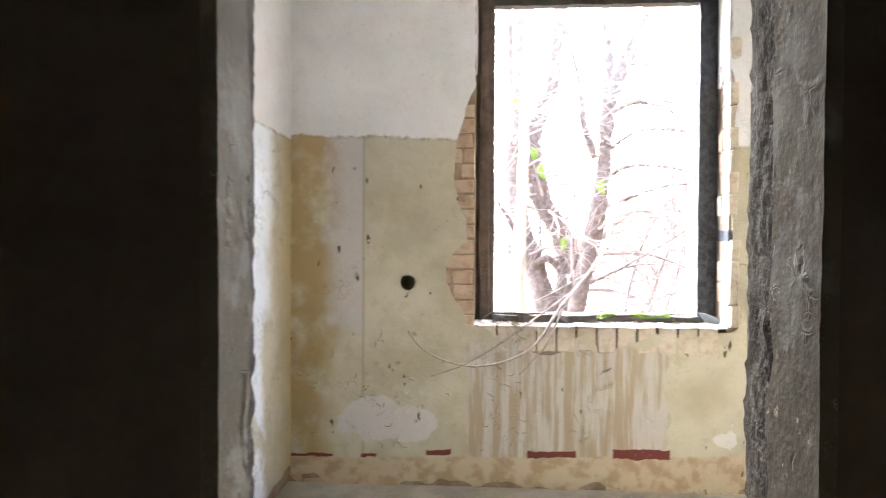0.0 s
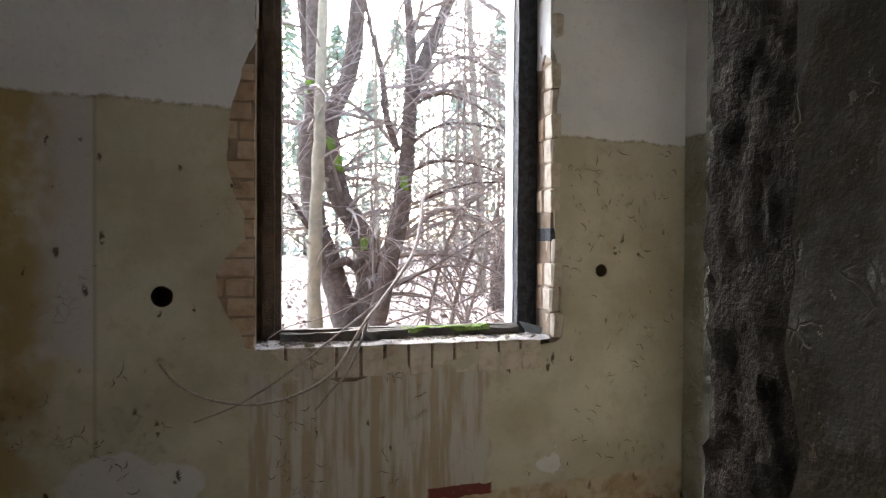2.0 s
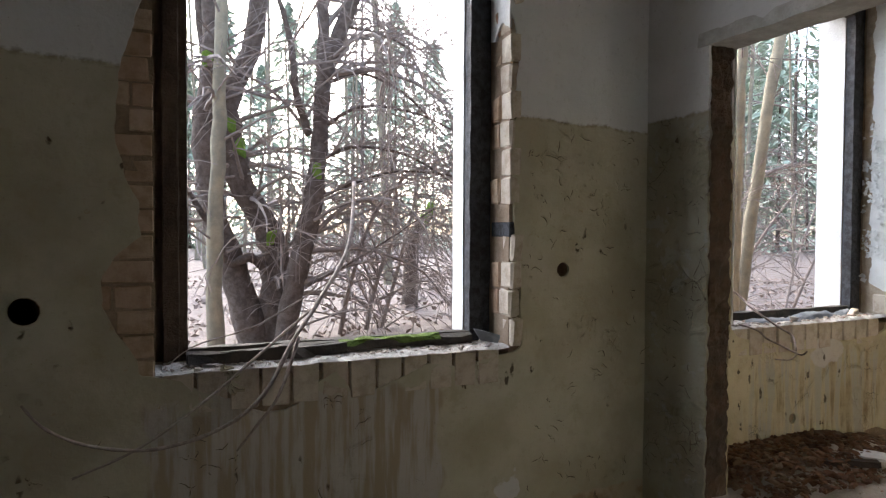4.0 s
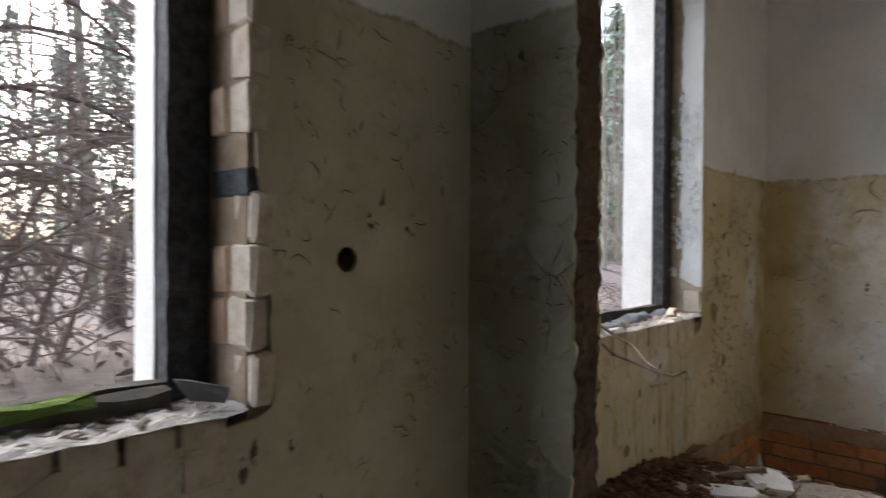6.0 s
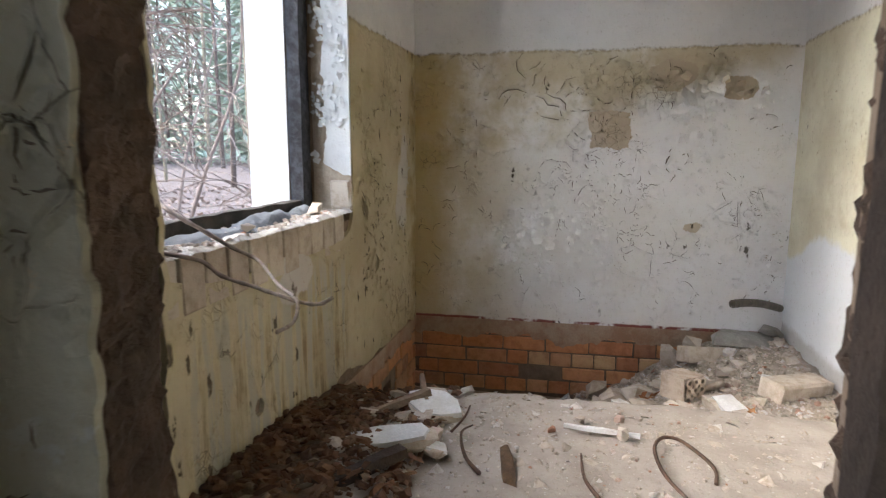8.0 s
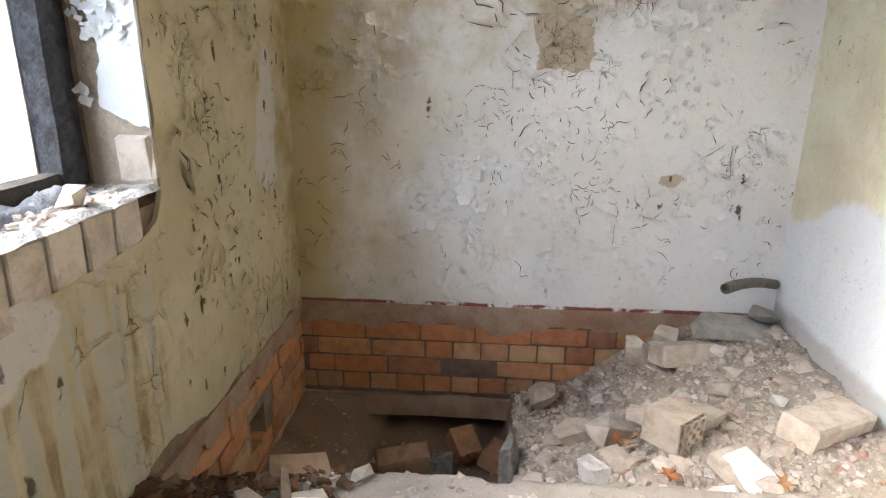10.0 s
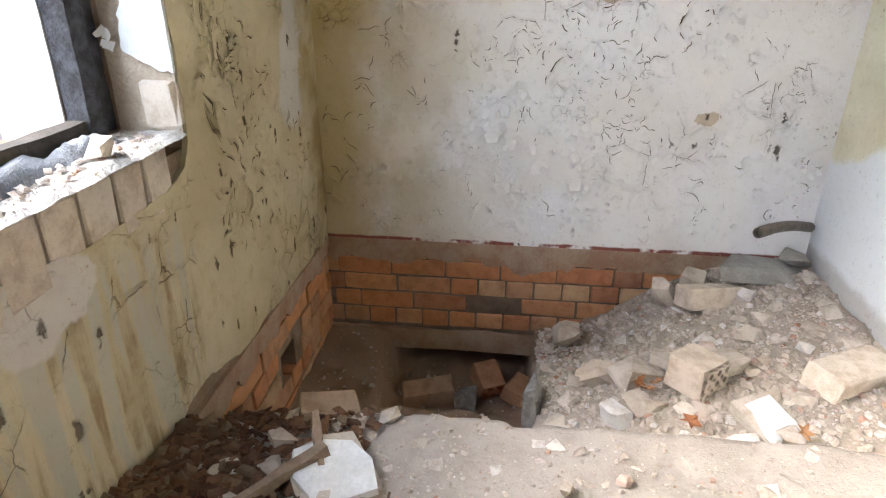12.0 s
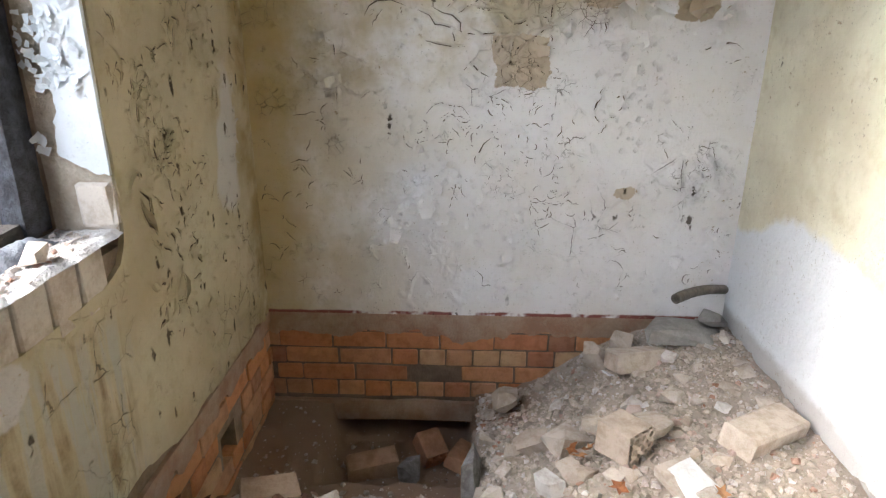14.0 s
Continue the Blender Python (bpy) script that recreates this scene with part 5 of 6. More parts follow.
tree("tree", [([(0.46, 7.9, 0.2), (0.43, 7.9, 1.2), (0.47, 7.92, 2.2), (0.50, 7.95, 3.2), (0.60, 8.0, 5.5), (0.7, 8.1, 8)], 0.075, 0.03)], 1, PALE_BARK,
     "young tree with smooth pale bark before the window", 10, 0.9, 0.012, 1.2, 5)
tree("tree", [([(0.93, 8.6, 0.1), (0.72, 8.6, 0.9), (0.50, 8.6, 1.6), (0.40, 8.55, 2.4), (0.46, 8.5, 3.2), (0.40, 8.5, 5.5)], 0.15, 0.06),
              ([(0.93, 8.6, 0.2), (1.05, 8.65, 1.0), (0.98, 8.7, 1.5), (0.72, 8.7, 2.0), (0.62, 8.7, 2.6), (0.86, 8.75, 3.4), (1.05, 8.8, 5.6)], 0.17, 0.07),
              ([(0.72, 8.7, 2.0), (0.55, 8.6, 2.5), (0.40, 8.6, 3.3), (0.25, 8.6, 5.0)], 0.08, 0.04),
              ([(1.05, 8.65, 1.0), (0.8, 8.5, 1.25), (0.6, 8.4, 1.2), (0.45, 8.3, 1.5), (0.2, 8.2, 1.9)], 0.05, 0.02)], 2, BARK,
     "gnarled many-stemmed tree with dark mossy bark", 50, 1.3, 0.024, 0.7, 4.0, 0.25, None, 2, ((0.62, 8.58, 2.35, 0.12), (0.42, 8.42, 2.9, 0.10), (0.70, 8.56, 2.15, 0.12), (0.98, 8.52, 1.35, 0.1)))
tree("tree", [([(1.00, 8.2, 0.1), (1.12, 8.2, 1.0), (1.28, 8.2, 1.7), (1.36, 8.2, 2.4), (1.40, 8.2, 2.9), (1.66, 8.2, 3.6), (2.05, 8.25, 4.6), (2.4, 8.3, 6)], 0.105, 0.045),
              ([(1.38, 8.2, 2.7), (1.40, 8.25, 3.3), (1.36, 8.3, 4.2), (1.3, 8.3, 6)], 0.07, 0.03),
              ([(1.26, 8.2, 2.35), (1.12, 8.1, 2.7), (1.08, 8.1, 3.1), (0.95, 8.1, 3.6), (0.8, 8.1, 4.4)], 0.04, 0.015),
              ([(1.38, 8.2, 2.8), (1.7, 8.1, 2.92), (2.1, 8.0, 2.75), (2.5, 8.0, 2.4)], 0.02, 0.007), ([(1.33, 8.2, 2.38), (1.7, 8.1, 2.62), (2.2, 8.05, 2.6), (2.6, 8.0, 2.45)], 0.02, 0.008),
              ([(1.34, 8.2, 2.1), (1.6, 8.1, 2.25), (2.1, 8.0, 2.2), (2.6, 8.0, 1.95)], 0.02, 0.007), ([(1.25, 8.2, 1.75), (1.7, 8.1, 1.95), (2.1, 8.0, 2.05), (2.7, 7.9, 2.0)], 0.018, 0.006),
              ([(1.5, 8.2, 3.35), (1.9, 8.1, 3.3), (2.3, 8.0, 3.1)], 0.016, 0.006), ([(1.2, 8.1, 1.0), (1.7, 7.9, 1.3), (2.3, 7.8, 1.7)], 0.014, 0.005)], 3, BARK,
     "dark reddish tree with a forked trunk", 105, 1.7, 0.026, 0.6, 4.0, 0.4, (0.9, -0.2, 0.25), 2, ((1.31, 8.12, 1.95, 0.1),))
tree("shrub", [([(1.9, 8.7, 0.2), (2.0, 8.6, 0.9), (2.2, 8.5, 1.6), (2.1, 8.4, 2.2)], 0.03, 0.012), ([(2.0, 8.7, 0.2), (2.3, 8.8, 1.0), (2.6, 8.9, 2.0)], 0.03, 0.01),
               ([(1.6, 8.6, 0.2), (1.7, 8.4, 1.0), (1.9, 8.2, 1.7), (2.3, 8.1, 2.1), (2.7, 8.1, 2.0)], 0.025, 0.01)], 4, TWIG_OUT,
     "tangled bare shrub with arching twigs", 100, 1.2, 0.014, 0.4, 2.6, 0.5, (0.3, 0, 0.2), 2)
tree("tree_stump", [([(3.05, 10.2, 0.2), (3.02, 10.2, 0.9), (3.1, 10.2, 1.45), (3.35, 10.2, 1.75)], 0.12, 0.05)], 5, BARK, "leaning dead stump with moss", 10, 0.8, 0.012, 0.5, 2.0, 0.2, None, 2, ((3.15, 10.08, 1.55, 0.12), (3.25, 10.1, 1.7, 0.12)))
tree("tree", [([(4.55, 6.45, 0.1), (4.53, 6.45, 1.2), (4.55, 6.45, 2.4), (4.62, 6.45, 3.6), (4.8, 6.5, 7)], 0.058, 0.035)], 6, PALE_BARK, "slim tree with yellowish pale bark", 8, 0.9, 0.01, 1.0, 5)
tree("tree", [([(4.78, 6.66, 0.1), (4.88, 6.66, 1.0), (5.02, 6.64, 2.0), (5.22, 6.62, 3.1), (5.45, 6.6, 4.2), (6, 6.6, 7)], 0.062, 0.04)], 7, PALE_BARK, "slim leaning tree with yellowish pale bark", 12, 1.2, 0.012, 1.2, 5, 0.2, (0.6, -0.3, 0))
tree("shrub", [([(6.0, 7.2, 0.2), (6.2, 7.0, 1.0), (6.5, 6.8, 1.9), (6.4, 6.7, 2.8)], 0.02, 0.006), ([(6.6, 7.6, 0.2), (6.9, 7.6, 1.2), (7.4, 7.5, 2.4)], 0.02, 0.006),
               ([(5.3, 7.4, 0.2), (5.5, 7.2, 1.1), (5.9, 7.0, 1.8), (6.3, 6.9, 2.2)], 0.02, 0.006)], 8, TWIG_OUT, "sparse bare shrub with fine twigs", 40, 1.2, 0.007, 0.4, 2.8, 0.3)

# the wood behind: bare trunks, some with green needles
rnd = random.Random(11)
for k in range(110):
    a = radians(rnd.uniform(-32, 78))
    d = rnd.uniform(9, 42)
    x, y = 0.5 + d * math.sin(a), 5.0 + d * math.cos(a)
    if y < 10.5:
        continue
    r, g, lean = rnd.uniform(0.03, 0.11), ground_height(x, y) - 0.2, rnd.uniform(-0.6, 0.6)
    stem = [((x, y, g), (x + lean * 0.2, y, g + 2.5), (x + lean * 0.6, y, g + 6), (x + lean, y, g + 11), (x + lean, y, g + 14)), r, r * 0.4]
    tree("tree", [stem], 100 + k, PALE_BARK if k % 3 else BARK, "slim bare woodland tree farther off", 16, 2.2, 0.024, 0.5, 8, 0.15, None, 1)


def conifer(x, y, h, seed):
    rnd = random.Random(seed)
    top = tagged(new("conifer"), "tall green conifer at the wood's edge", "tree", "conifers")
    g = ground_height(x, y) - 0.2
    v, f = tube([(x, y, g), (x, y, g + h)], [0.14, 0.02], 7)
    mesh_object("trunk", v, f, BARK, top)
    verts, faces = [], []
    for _ in range(1300):
        k = rnd.random() ** 0.8
        z = g + 0.6 + (h - 0.6) * k
        reach = (1 - k) ** 0.8 * h * 0.26 * (0.35 + 0.65 * rnd.random())
        a = rnd.uniform(0, 2 * math.pi)
        c = Vector((x + math.cos(a) * reach, y + math.sin(a) * reach, z - reach * 0.3))
        s = rnd.uniform(0.2, 0.5)
        m = Matrix.Translation(c) @ Matrix.Rotation(a, 4, "Z") @ pose(0, 0, 0, rnd.uniform(-50, 50), rnd.uniform(0, 40), rnd.uniform(-40, 40))
        b0 = len(verts)
        verts += [m @ Vector(p) for p in ((-s, 0, 0), (0, -s * 0.3, -0.03), (s * 1.5, 0, -0.14), (0, s * 0.3, -0.03))]
        faces.append([b0, b0 + 1, b0 + 2, b0 + 3])
    mesh_object("crown", verts, faces, NEEDLES, top, "sparse green needles paled for haze")


for k in range(64):
    a = radians((44 + 38 * (k + 0.5) / 40 if k < 40 else -22 + 2.7 * (k - 40)) + rnd.uniform(-2, 2))
    d = rnd.uniform(38, 62)
    conifer(0.5 + d * math.sin(a), 5.0 + d * math.cos(a), rnd.uniform(12, 21), 300 + k)


# ---- lifted paint: curled flakes standing off the walls ----
def flakes(name, count, seed, place, frame_of, size, material, parent, label, curl=0.9):
    rnd = random.Random(seed)
    verts, faces = [], []
    for _ in range(count):
        u, v, big = place(rnd)
        s = size * big * rnd.uniform(0.5, 1.4)
        spin = rnd.uniform(0, 2 * math.pi)
        o, ax, nr = frame_of(u, v)
        up = Vector((0, 0, 1))
        e1 = ax * math.cos(spin) + up * math.sin(spin)
        e2 = -ax * math.sin(spin) + up * math.cos(spin)
        w = rnd.uniform(0.5, 1.2)
        base = len(verts)
        lift = curl * rnd.uniform(0.3, 1.0)
        for i in range(4):
            k = i / 3
            for j in (-1, 0, 1):
                q = 1 - 0.45 * k * abs(j) + rnd.uniform(-0.12, 0.12)
                h = lift * k ** 1.7 * s * 0.6 + 0.0008
                verts.append(o + e1 * (s * (k - 0.3) * (1 - 0.25 * lift * k)) + e2 * (s * 0.5 * w * j * q) + nr * h)
        for i in range(3):
            for j in range(2):
                a = base + i * 3 + j
                faces.append([a, a + 3, a + 4, a + 1])
    ob = mesh_object(name, verts, faces, material, parent, label)
    ob["kind"] = "stuff"
    return ob


FACE_E, FACE_N, FACE_S = EAST - 0.0175, NORTH - 0.0175, SOUTH + 0.0175


def on_back(u, v):
    return Vector((FACE_E, u, v)), Vector((0, 1, 0)), Vector((-1, 0, 0))


def on_north(u, v):
    return Vector((u, FACE_N, v)), Vector((1, 0, 0)), Vector((0, -1, 0))


def on_partition(u, v):
    return Vector((PART_W - 0.0175, u, v)), Vector((0, 1, 0)), Vector((-1, 0, 0))


def on_reveal(u, v):
    return Vector((W2[1] - 0.0165, u, v)), Vector((0, 1, 0)), Vector((-1, 0, 0))


def clustered(u0, u1, v0, v1, scale, level, seed):
    def place(rnd):
        for _ in range(80):
            u, v = rnd.uniform(u0, u1), rnd.uniform(v0, v1)
            clear = all(math.hypot(u - x, v - z) > 0.13 for x, z, r in PIPE_HOLES)
            if clear and fbm(u * scale, v * scale, seed) > level + rnd.uniform(-0.1, 0.1):
                break
        return u, v, 1.0
    return place


flakes("paint_flakes", 760, 1, clustered(2.95, 4.5, 0.3, 1.75, 3.2, 0.12, 2.0), on_back, 0.03, PAINT_BACK, wall_back, "small curled paint flakes")
flakes("paint_flakes", 210, 2, clustered(2.95, 4.9, 0.5, 1.75, 2.2, 0.1, 5.0), on_back, 0.055, PAINT_BACK, wall_back, "curled paint flakes")
flakes("paint_flakes", 18, 3, lambda r: (r.uniform(3.02, 3.62), r.uniform(1.50, 1.69), 1.0), on_back, 0.09, PAINT_BACK, wall_back, "large curls of peeling paint", 1.5)
flakes("paint_flakes", 14, 4, lambda r: (r.uniform(3.78, 4.05), r.uniform(1.22, 1.5), 1.0), on_back, 0.06, PAINT_BACK, wall_back, "curled paint round the bare patch")
flakes("paint_flakes", 380, 5, clustered(4.3, 5.2, 0.45, 1.6, 4.0, 0.05, 8.0), on_north, 0.02, PAINT_TWO, wall_north, "small lifted paint flakes")
flakes("paint_flakes", 160, 6, clustered(1.55, 2.2, 0.25, 1.95, 4.0, 0.12, 12.0), on_north, 0.018, PAINT_ONE, wall_north, "small lifted paint flakes")
flakes("paint_flakes", 90, 7, clustered(-1.05, -0.3, 0.2, 0.95, 4.0, 0.1, 14.0), on_north, 0.035, PAINT_ONE, wall_north, "lifted paint flakes")
flakes("paint_flakes", 170, 8, clustered(4.62, 4.98, 0.3, 1.95, 4.0, 0.1, 16.0), on_partition, 0.025, PAINT_SIDE, wall_part, "lifted paint flakes")
flakes("paint_flakes", 280, 9, clustered(5.03, 5.18, 1.18, 2.3, 5.0, 0.0, 18.0), on_reveal, 0.024, REVEAL_PAINT, wall_north, "flaking white reveal paint")


def cracks(name, count, seed, place, frame_of, length, material, parent, label, upright=0.0, lift=0.006, gap=0.0028, skirt=0.02):
    """Open cracks in the paint: kinked lines whose lips curl off the wall, with the bare ground between them darkened
    for the gap's shade.
    """
    rnd = random.Random(seed)
    verts, faces, low, low_faces = [], [], [], []

    def run(u, v, angle, size):
        n = rnd.randint(3, 6)
        pts = [(u, v)]
        for _ in range(n):
            angle += rnd.choice((-1, 1)) * rnd.uniform(0.1, 0.95)
            step = size / n * rnd.uniform(0.6, 1.4)
            pts.append((pts[-1][0] + math.cos(angle) * step, pts[-1][1] + math.sin(angle) * step))
        strong = rnd.choice((-1, 1))
        tall = lift * rnd.uniform(0.5, 1.5) * min(1.5, size / 0.09)
        base, lb = len(verts), len(low)
        for i, (a, b) in enumerate(pts):
            o, ax, nr = frame_of(a, b)
            p, q = pts[max(i - 1, 0)], pts[min(i + 1, n)]
            t = Vector((q[0] - p[0], q[1] - p[1])).normalized()
            side = ax * -t.y + Vector((0, 0, 1)) * t.x
            k = math.sin(math.pi * (i + 0.15) / (n + 0.3)) * rnd.uniform(0.7, 1.2)
            for d in (-1, 1):
                h = tall * k * (1 if d == strong else 0.25)
                for far, up in ((skirt * (0.5 + 0.6 * k), 0.0004), (skirt * 0.35, h * 0.35 + 0.0007), (gap * k + 0.0003, h + 0.001)):
                    verts.append(o + side * (d * far) + nr * up)
            w = gap * k * 1.6 + 0.0004
            low.extend((o - side * w + nr * 0.0009, o + side * w + nr * 0.0009))
        for i in range(n):
            r = base + i * 6
            for c in (0, 1, 3, 4):
                faces.append([r + c, r + c + 1, r + c + 7, r + c + 6])
            r = lb + i * 2
            low_faces.append([r, r + 1, r + 3, r + 2])
        return pts, angle

    for _ in range(count):
        u, v, big = place(rnd)
        size = length * big * rnd.uniform(0.4, 1.5)
        angle = math.pi / 2 + rnd.uniform(-0.35, 0.35) if rnd.random() < upright else rnd.uniform(0, 2 * math.pi)
        pts, _angle = run(u, v, angle, size)
        while rnd.random() < 0.5 - 0.4 * upright:
            k = rnd.randint(1, len(pts) - 2)
            run(*pts[k], angle + rnd.choice((-1, 1)) * rnd.uniform(0.9, 1.7), size * rnd.uniform(0.35, 0.7))
    for ob in (mesh_object(name, verts, faces, material, parent, label), mesh_object("crack_ground", low, low_faces, CRACK, parent, "bare ground darkened as the crack's shade")):
        ob["kind"] = "stuff"


def petals(rows, frame_of, material, parent, label):
    """Large tongues of paint that hang off the wall by one edge and curl outwards."""
    for u, v, turn, long, wide, out in rows:
        o, ax, nr = frame_of(u, v)
        up = Vector((0, 0, 1))
        e1 = ax * math.cos(turn) + up * math.sin(turn)
        e2 = ax * -math.sin(turn) + up * math.cos(turn)
        n, verts, faces = 7, [], []
        for i in range(n + 1):
            k = i / n
            w = wide * (1 - k) ** 0.7 * (1 + 0.15 * fbm(u * 9 + k * 4, v * 9, 3.0)) + 0.002
            for j in range(5):
                s = j / 2 - 1
                bow = out * long * (k ** 1.6 + 0.12 * k * (1 - s * s))
                verts.append(o + e1 * (long * k * (1 - 0.3 * out * k)) + e2 * (w * 0.5 * s) + nr * (bow + 0.001))
        for i in range(n):
            for j in range(4):
                a = i * 5 + j
                faces.append([a, a + 5, a + 6, a + 1])
        mesh_object("paint_curl", verts, faces, material, parent, label, smooth=True)


cracks("paint_lips", 70, 11, clustered(2.95, 4.35, 1.0, 1.76, 2.4, 0.08, 31.0), on_back, 0.13, PAINT_BACK, wall_back, "lifted lips of cracked paint", 0.15, 0.010, 0.0024, 0.026)
cracks("paint_lips", 120, 12, clustered(2.95, 4.2, 0.35, 1.15, 3.0, 0.08, 37.0), on_back, 0.05, PAINT_BACK, wall_back, "lifted lips of cracked paint", 0.1, 0.006, 0.0015, 0.014)
cracks("paint_lips", 40, 13, clustered(4.2, 4.95, 0.3, 1.76, 2.6, 0.12, 41.0), on_back, 0.06, PAINT_BACK, wall_back, "lifted lips of cracked paint", 0.2, 0.006, 0.0015, 0.016)
cracks("paint_lips", 120, 14, clustered(4.28, 5.05, 0.40, 1.78, 3.4, 0.12, 43.0), on_north, 0.055, PAINT_TWO, wall_north, "lifted upright cracks in the paint", 0.9, 0.008, 0.0026, 0.013)
cracks("paint_lips", 14, 15, lambda r: (r.uniform(4.34, 4.52), r.uniform(0.62, 1.1), 1.0), on_north, 0.10, PAINT_TWO, wall_north, "lifted upright cracks in the paint", 0.95, 0.012, 0.005, 0.018)
cracks("paint_lips", 80, 16, clustered(1.55, 2.22, 0.25, 1.95, 4.0, 0.05, 47.0), on_north, 0.045, PAINT_ONE, wall_north, "lifted cracks in the paint", 0.4, 0.006, 0.0018, 0.012)
cracks("paint_lips", 60, 17, clustered(4.64, 4.98, 0.3, 1.95, 4.0, 0.05, 53.0), on_partition, 0.05, PAINT_SIDE, wall_part, "lifted cracks in the paint", 0.4, 0.007, 0.002, 0.014)
cracks("paint_lips", 50, 18, clustered(-1.05, 0.9, 0.22, 0.9, 3.0, 0.1, 59.0), on_north, 0.06, PAINT_ONE, wall_north, "lifted cracks in the paint", 0.3, 0.006, 0.0016, 0.014)
petals([(4.00, 1.37, 3.25, 0.09, 0.12, 0.5), (4.01, 1.26, 2.75, 0.09, 0.06, 0.5), (3.755, 1.28, 0.1, 0.05, 0.05, 0.5), (3.86, 1.47, -1.7, 0.04, 0.12, 0.4), (3.56, 1.60, -1.3, 0.12, 0.09, 0.5),
        (3.47, 1.66, -1.75, 0.14, 0.11, 0.45), (3.36, 1.62, -2.2, 0.13, 0.10, 0.6), (3.26, 1.66, -1.2, 0.15, 0.11, 0.55), (3.17, 1.64, -1.6, 0.14, 0.09, 0.6),
        (3.10, 1.60, -1.9, 0.10, 0.06, 0.7), (3.36, 0.83, -2.6, 0.06, 0.05, 0.5), (4.02, 1.66, -1.4, 0.06, 0.05, 0.5)],
       on_back, PAINT_BACK, wall_back, "large curl of peeling paint")


# ---- bricks, last: those laid bare by fallen plaster ----
STRETCH = [brick_data(0.249, 0.06, 0.080, s, BRICK, 0.005) for s in range(4)]
HEADER = [brick_data(0.121, 0.06, 0.080, s + 10, BRICK, 0.005) for s in range(4)]
PALE_STRETCH = [brick_data(0.249, 0.06, 0.080, s + 60, PEACH_BRICK, 0.005) for s in range(4)]
PALE_HEADER = [brick_data(0.121, 0.06, 0.080, s + 70, PEACH_BRICK, 0.005) for s in range(4)]
UPRIGHT = [brick_data(0.105, 0.12, 0.15, s + 30, PALE_BRICK, 0.005) for s in range(4)]
SHORT_BLOCK = [brick_data(0.092, 0.06, 0.122, s + 40, PALE_BRICK, 0.010) for s in range(4)]
DUSTY = [brick_data(0.082, 0.06, 0.118, s + 50, DUSTY_BRICK, 0.009) for s in range(4)]


def set_brick(data, place, along, normal, depth, parent, rnd, sink=0.0):
    ob = new("brick", data)
    along, normal = Vector(along), Vector(normal)
    m = Matrix((along, -normal, (0, 0, 1))).transposed().to_4x4()
    ob.matrix_world = Matrix.Translation(Vector(place) - normal * (depth / 2 + sink)) @ m @ pose(0, 0, 0, rnd.uniform(-1, 1), rnd.uniform(-0.6, 0.6), rnd.uniform(-1, 1))
    ob.parent = parent
    return ob


def courses(parent, corner, along, normal, width, z_top, rows, bare, seed, proud=0.006, stretch=STRETCH, header=HEADER):
    """Brick courses of mixed bond, with open joints; only where bare(u, z) says so."""
    rnd = random.Random(seed)
    corner, along = Vector(corner), Vector(along)
    for r in range(rows):
        z, u = z_top - 0.089 * (r + 0.5), -rnd.uniform(0, 0.1)
        while u < width - 0.015:
            long = rnd.random() < (0.75 if r % 2 else 0.3)
            l = 0.257 if long else 0.13
            a, b = max(u, 0.0), min(u + l, width)
            if b - a > 0.03 and bare((a + b) / 2, z) and rnd.random() > 0.02:
                p = corner + along * ((a + b) / 2) + Vector((0, 0, z))
                ob = set_brick(rnd.choice(stretch if long else header), p + Vector(normal) * proud, along, normal, 0.06, parent, rnd, rnd.uniform(0, 0.009))
                if b - a < l - 0.001:
                    ob.matrix_world = ob.matrix_world @ Matrix.Diagonal(((b - a) / l, 1, 1, 1))
            u += l


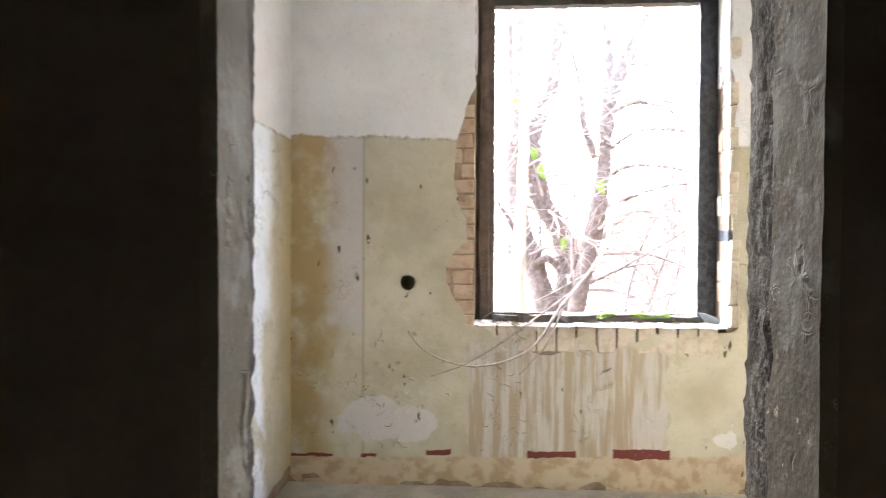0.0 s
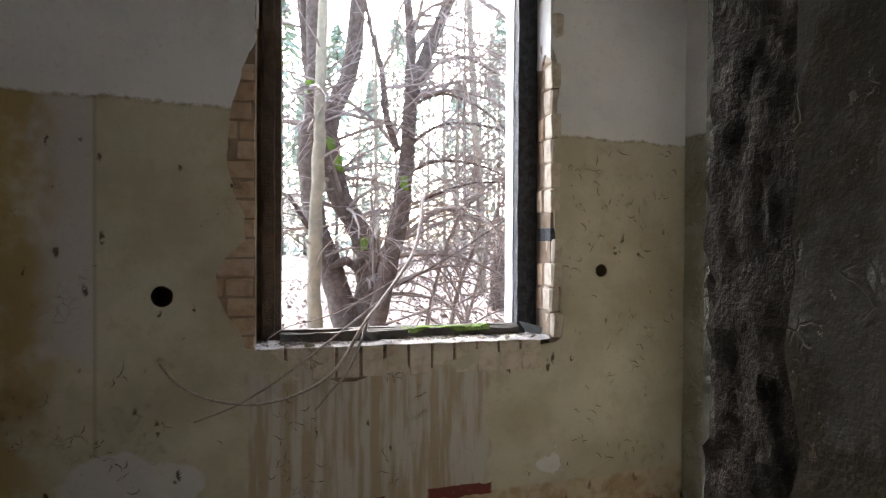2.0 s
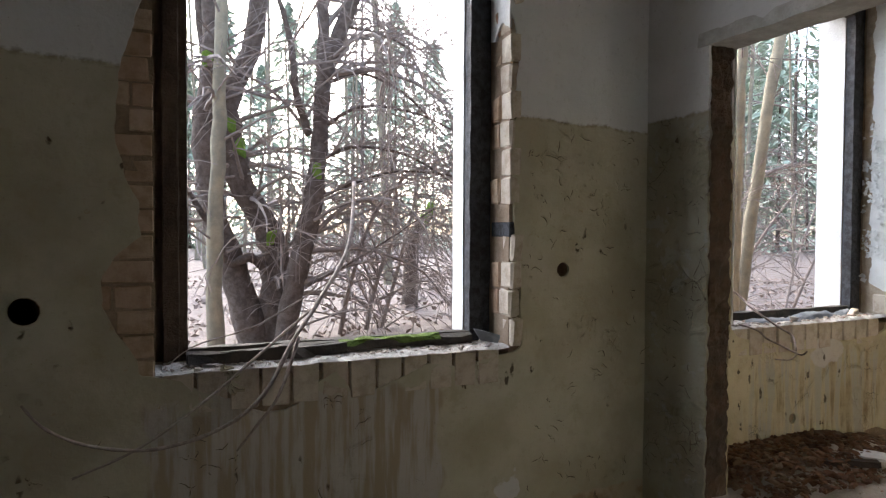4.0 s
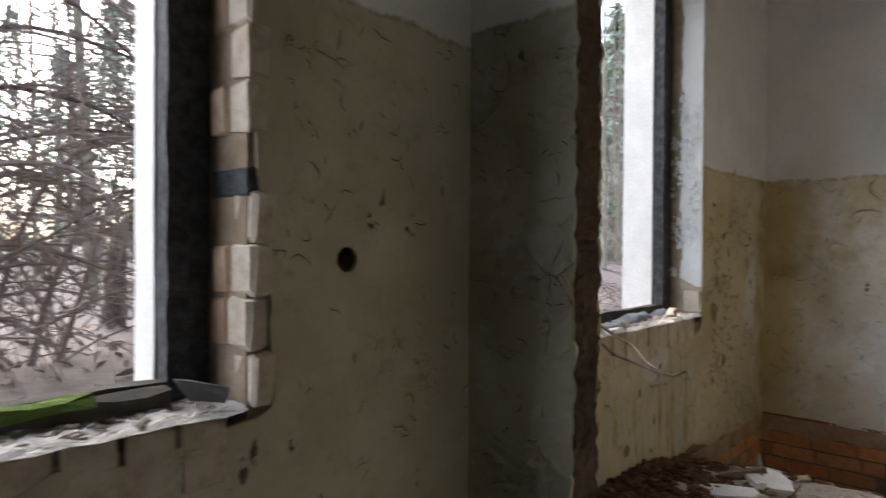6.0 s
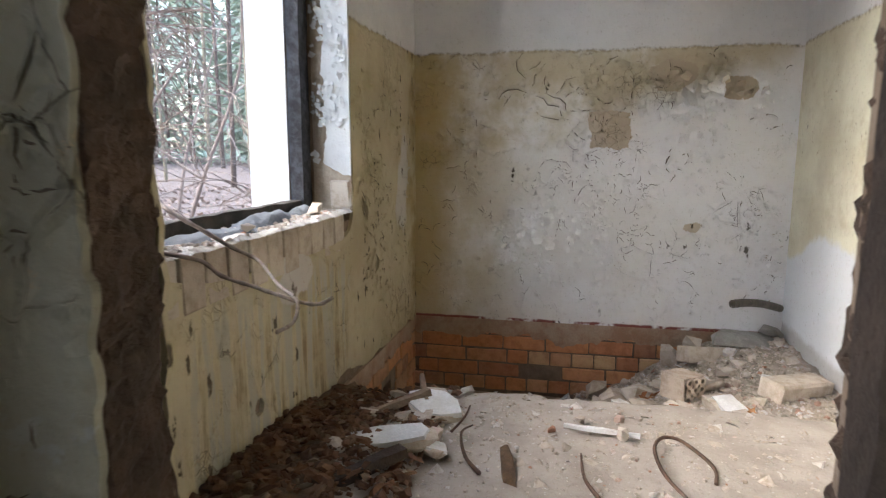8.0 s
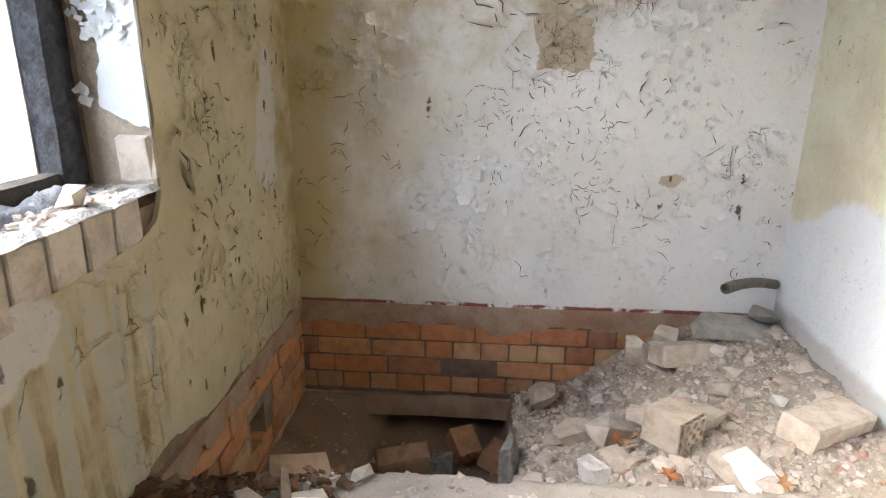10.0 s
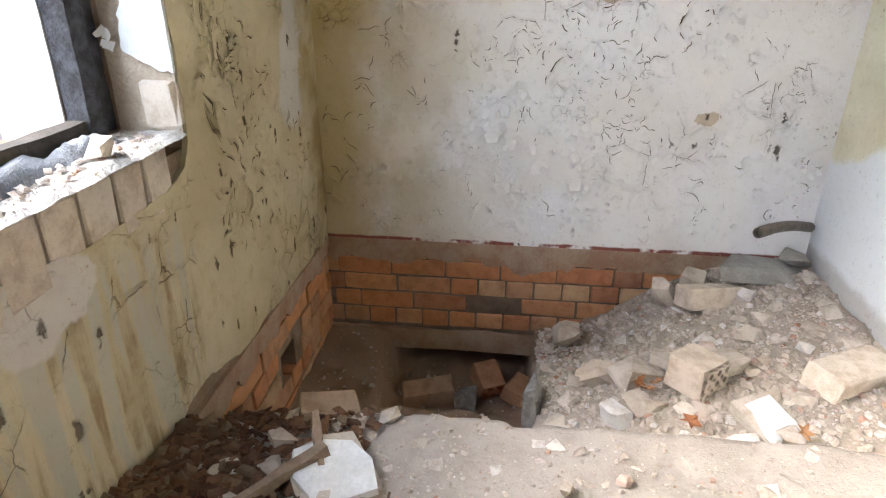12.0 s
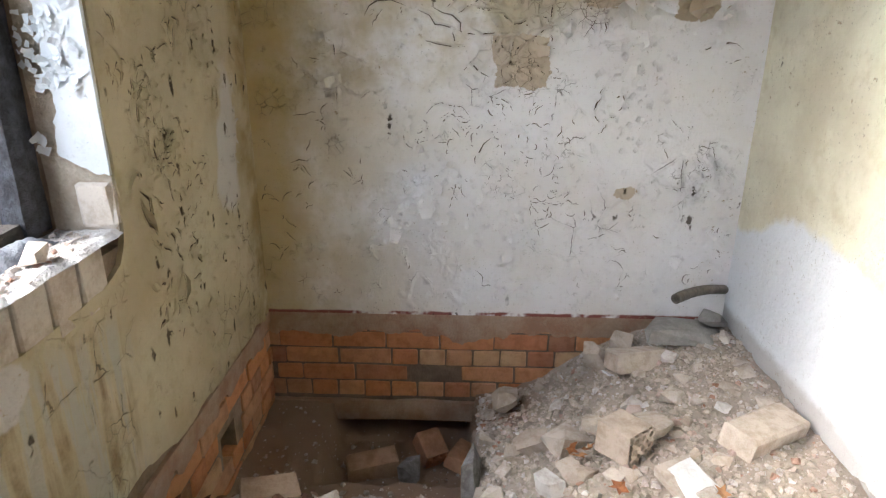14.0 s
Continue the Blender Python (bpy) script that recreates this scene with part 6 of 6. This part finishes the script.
courses(wall_back, (EAST, SOUTH, 0), (0, 1, 0), (-1, 0, 0), NORTH - SOUTH, 0.20, 5, lambda u, z: u > 0.25 or z > 0.1, 3, 0.012)
courses(wall_north, (PART_E, NORTH, 0), (1, 0, 0), (0, -1, 0), EAST - PART_E, 0.20, 6, lambda u, z: u > 1.35 and math.hypot(u + PART_E - 4.76, z + 0.10) > 0.12, 5, 0.012)
courses(wall_north, (WEST, NORTH, 0), (1, 0, 0), (0, -1, 0), -WEST, 2.36, 17, lambda u, z: missing_one(u, z) > -0.08 and u > 0.85, 7, 0.010, PALE_STRETCH, PALE_HEADER)
courses(wall_north, (WEST, NORTH, 0), (1, 0, 0), (0, -1, 0), PART_W - WEST, 0.16, 2, lambda u, z: True, 9, 0.004, PALE_STRETCH, PALE_HEADER)
courses(wall_part, (PART_W, DOOR_N, 0), (0, 1, 0), (-1, 0, 0), NORTH - DOOR_N, 0.16, 2, lambda u, z: True, 10, 0.004)
rnd = random.Random(31)
for a, b in (W1, W2):
    u = a + 0.02
    while u < b - 0.10:
        set_brick(rnd.choice(UPRIGHT), (u + 0.055, NORTH - 0.012 - rnd.uniform(0, 0.006), 0.888), (1, 0, 0), (0, -1, 0), 0.12, wall_north, rnd)
        u += 0.116
for k in range(13):
    z = 1.035 + 0.128 * k
    if not 3.4 < k < 4.4:
        split = rnd.uniform(-0.02, 0.02)
        set_brick(rnd.choice(SHORT_BLOCK), (W1[1] - 0.004 + rnd.uniform(-0.006, 0.006), 5.052 + split, z), (0, 1, 0), (-1, 0, 0), 0.06, wall_north, rnd)
        if k % 3:
            set_brick(rnd.choice(DUSTY), (W1[1] - 0.004 + rnd.uniform(-0.012, 0.010), 5.143 + split, z + rnd.uniform(-0.006, 0.006)), (0, 1, 0), (-1, 0, 0), 0.06, wall_north, rnd)
BURNT = brick_data(0.175, 0.06, 0.07, 60, TARRED, 0.005)
set_brick(BURNT, (W1[1] - 0.004, 5.10, 1.50), (0, 1, 0), (-1, 0, 0), 0.06, wall_north, rnd)
set_brick(SHORT_BLOCK[0], (W2[1] - 0.016, 5.062, 1.04), (0, 1, 0), (-1, 0, 0), 0.06, wall_north, rnd)
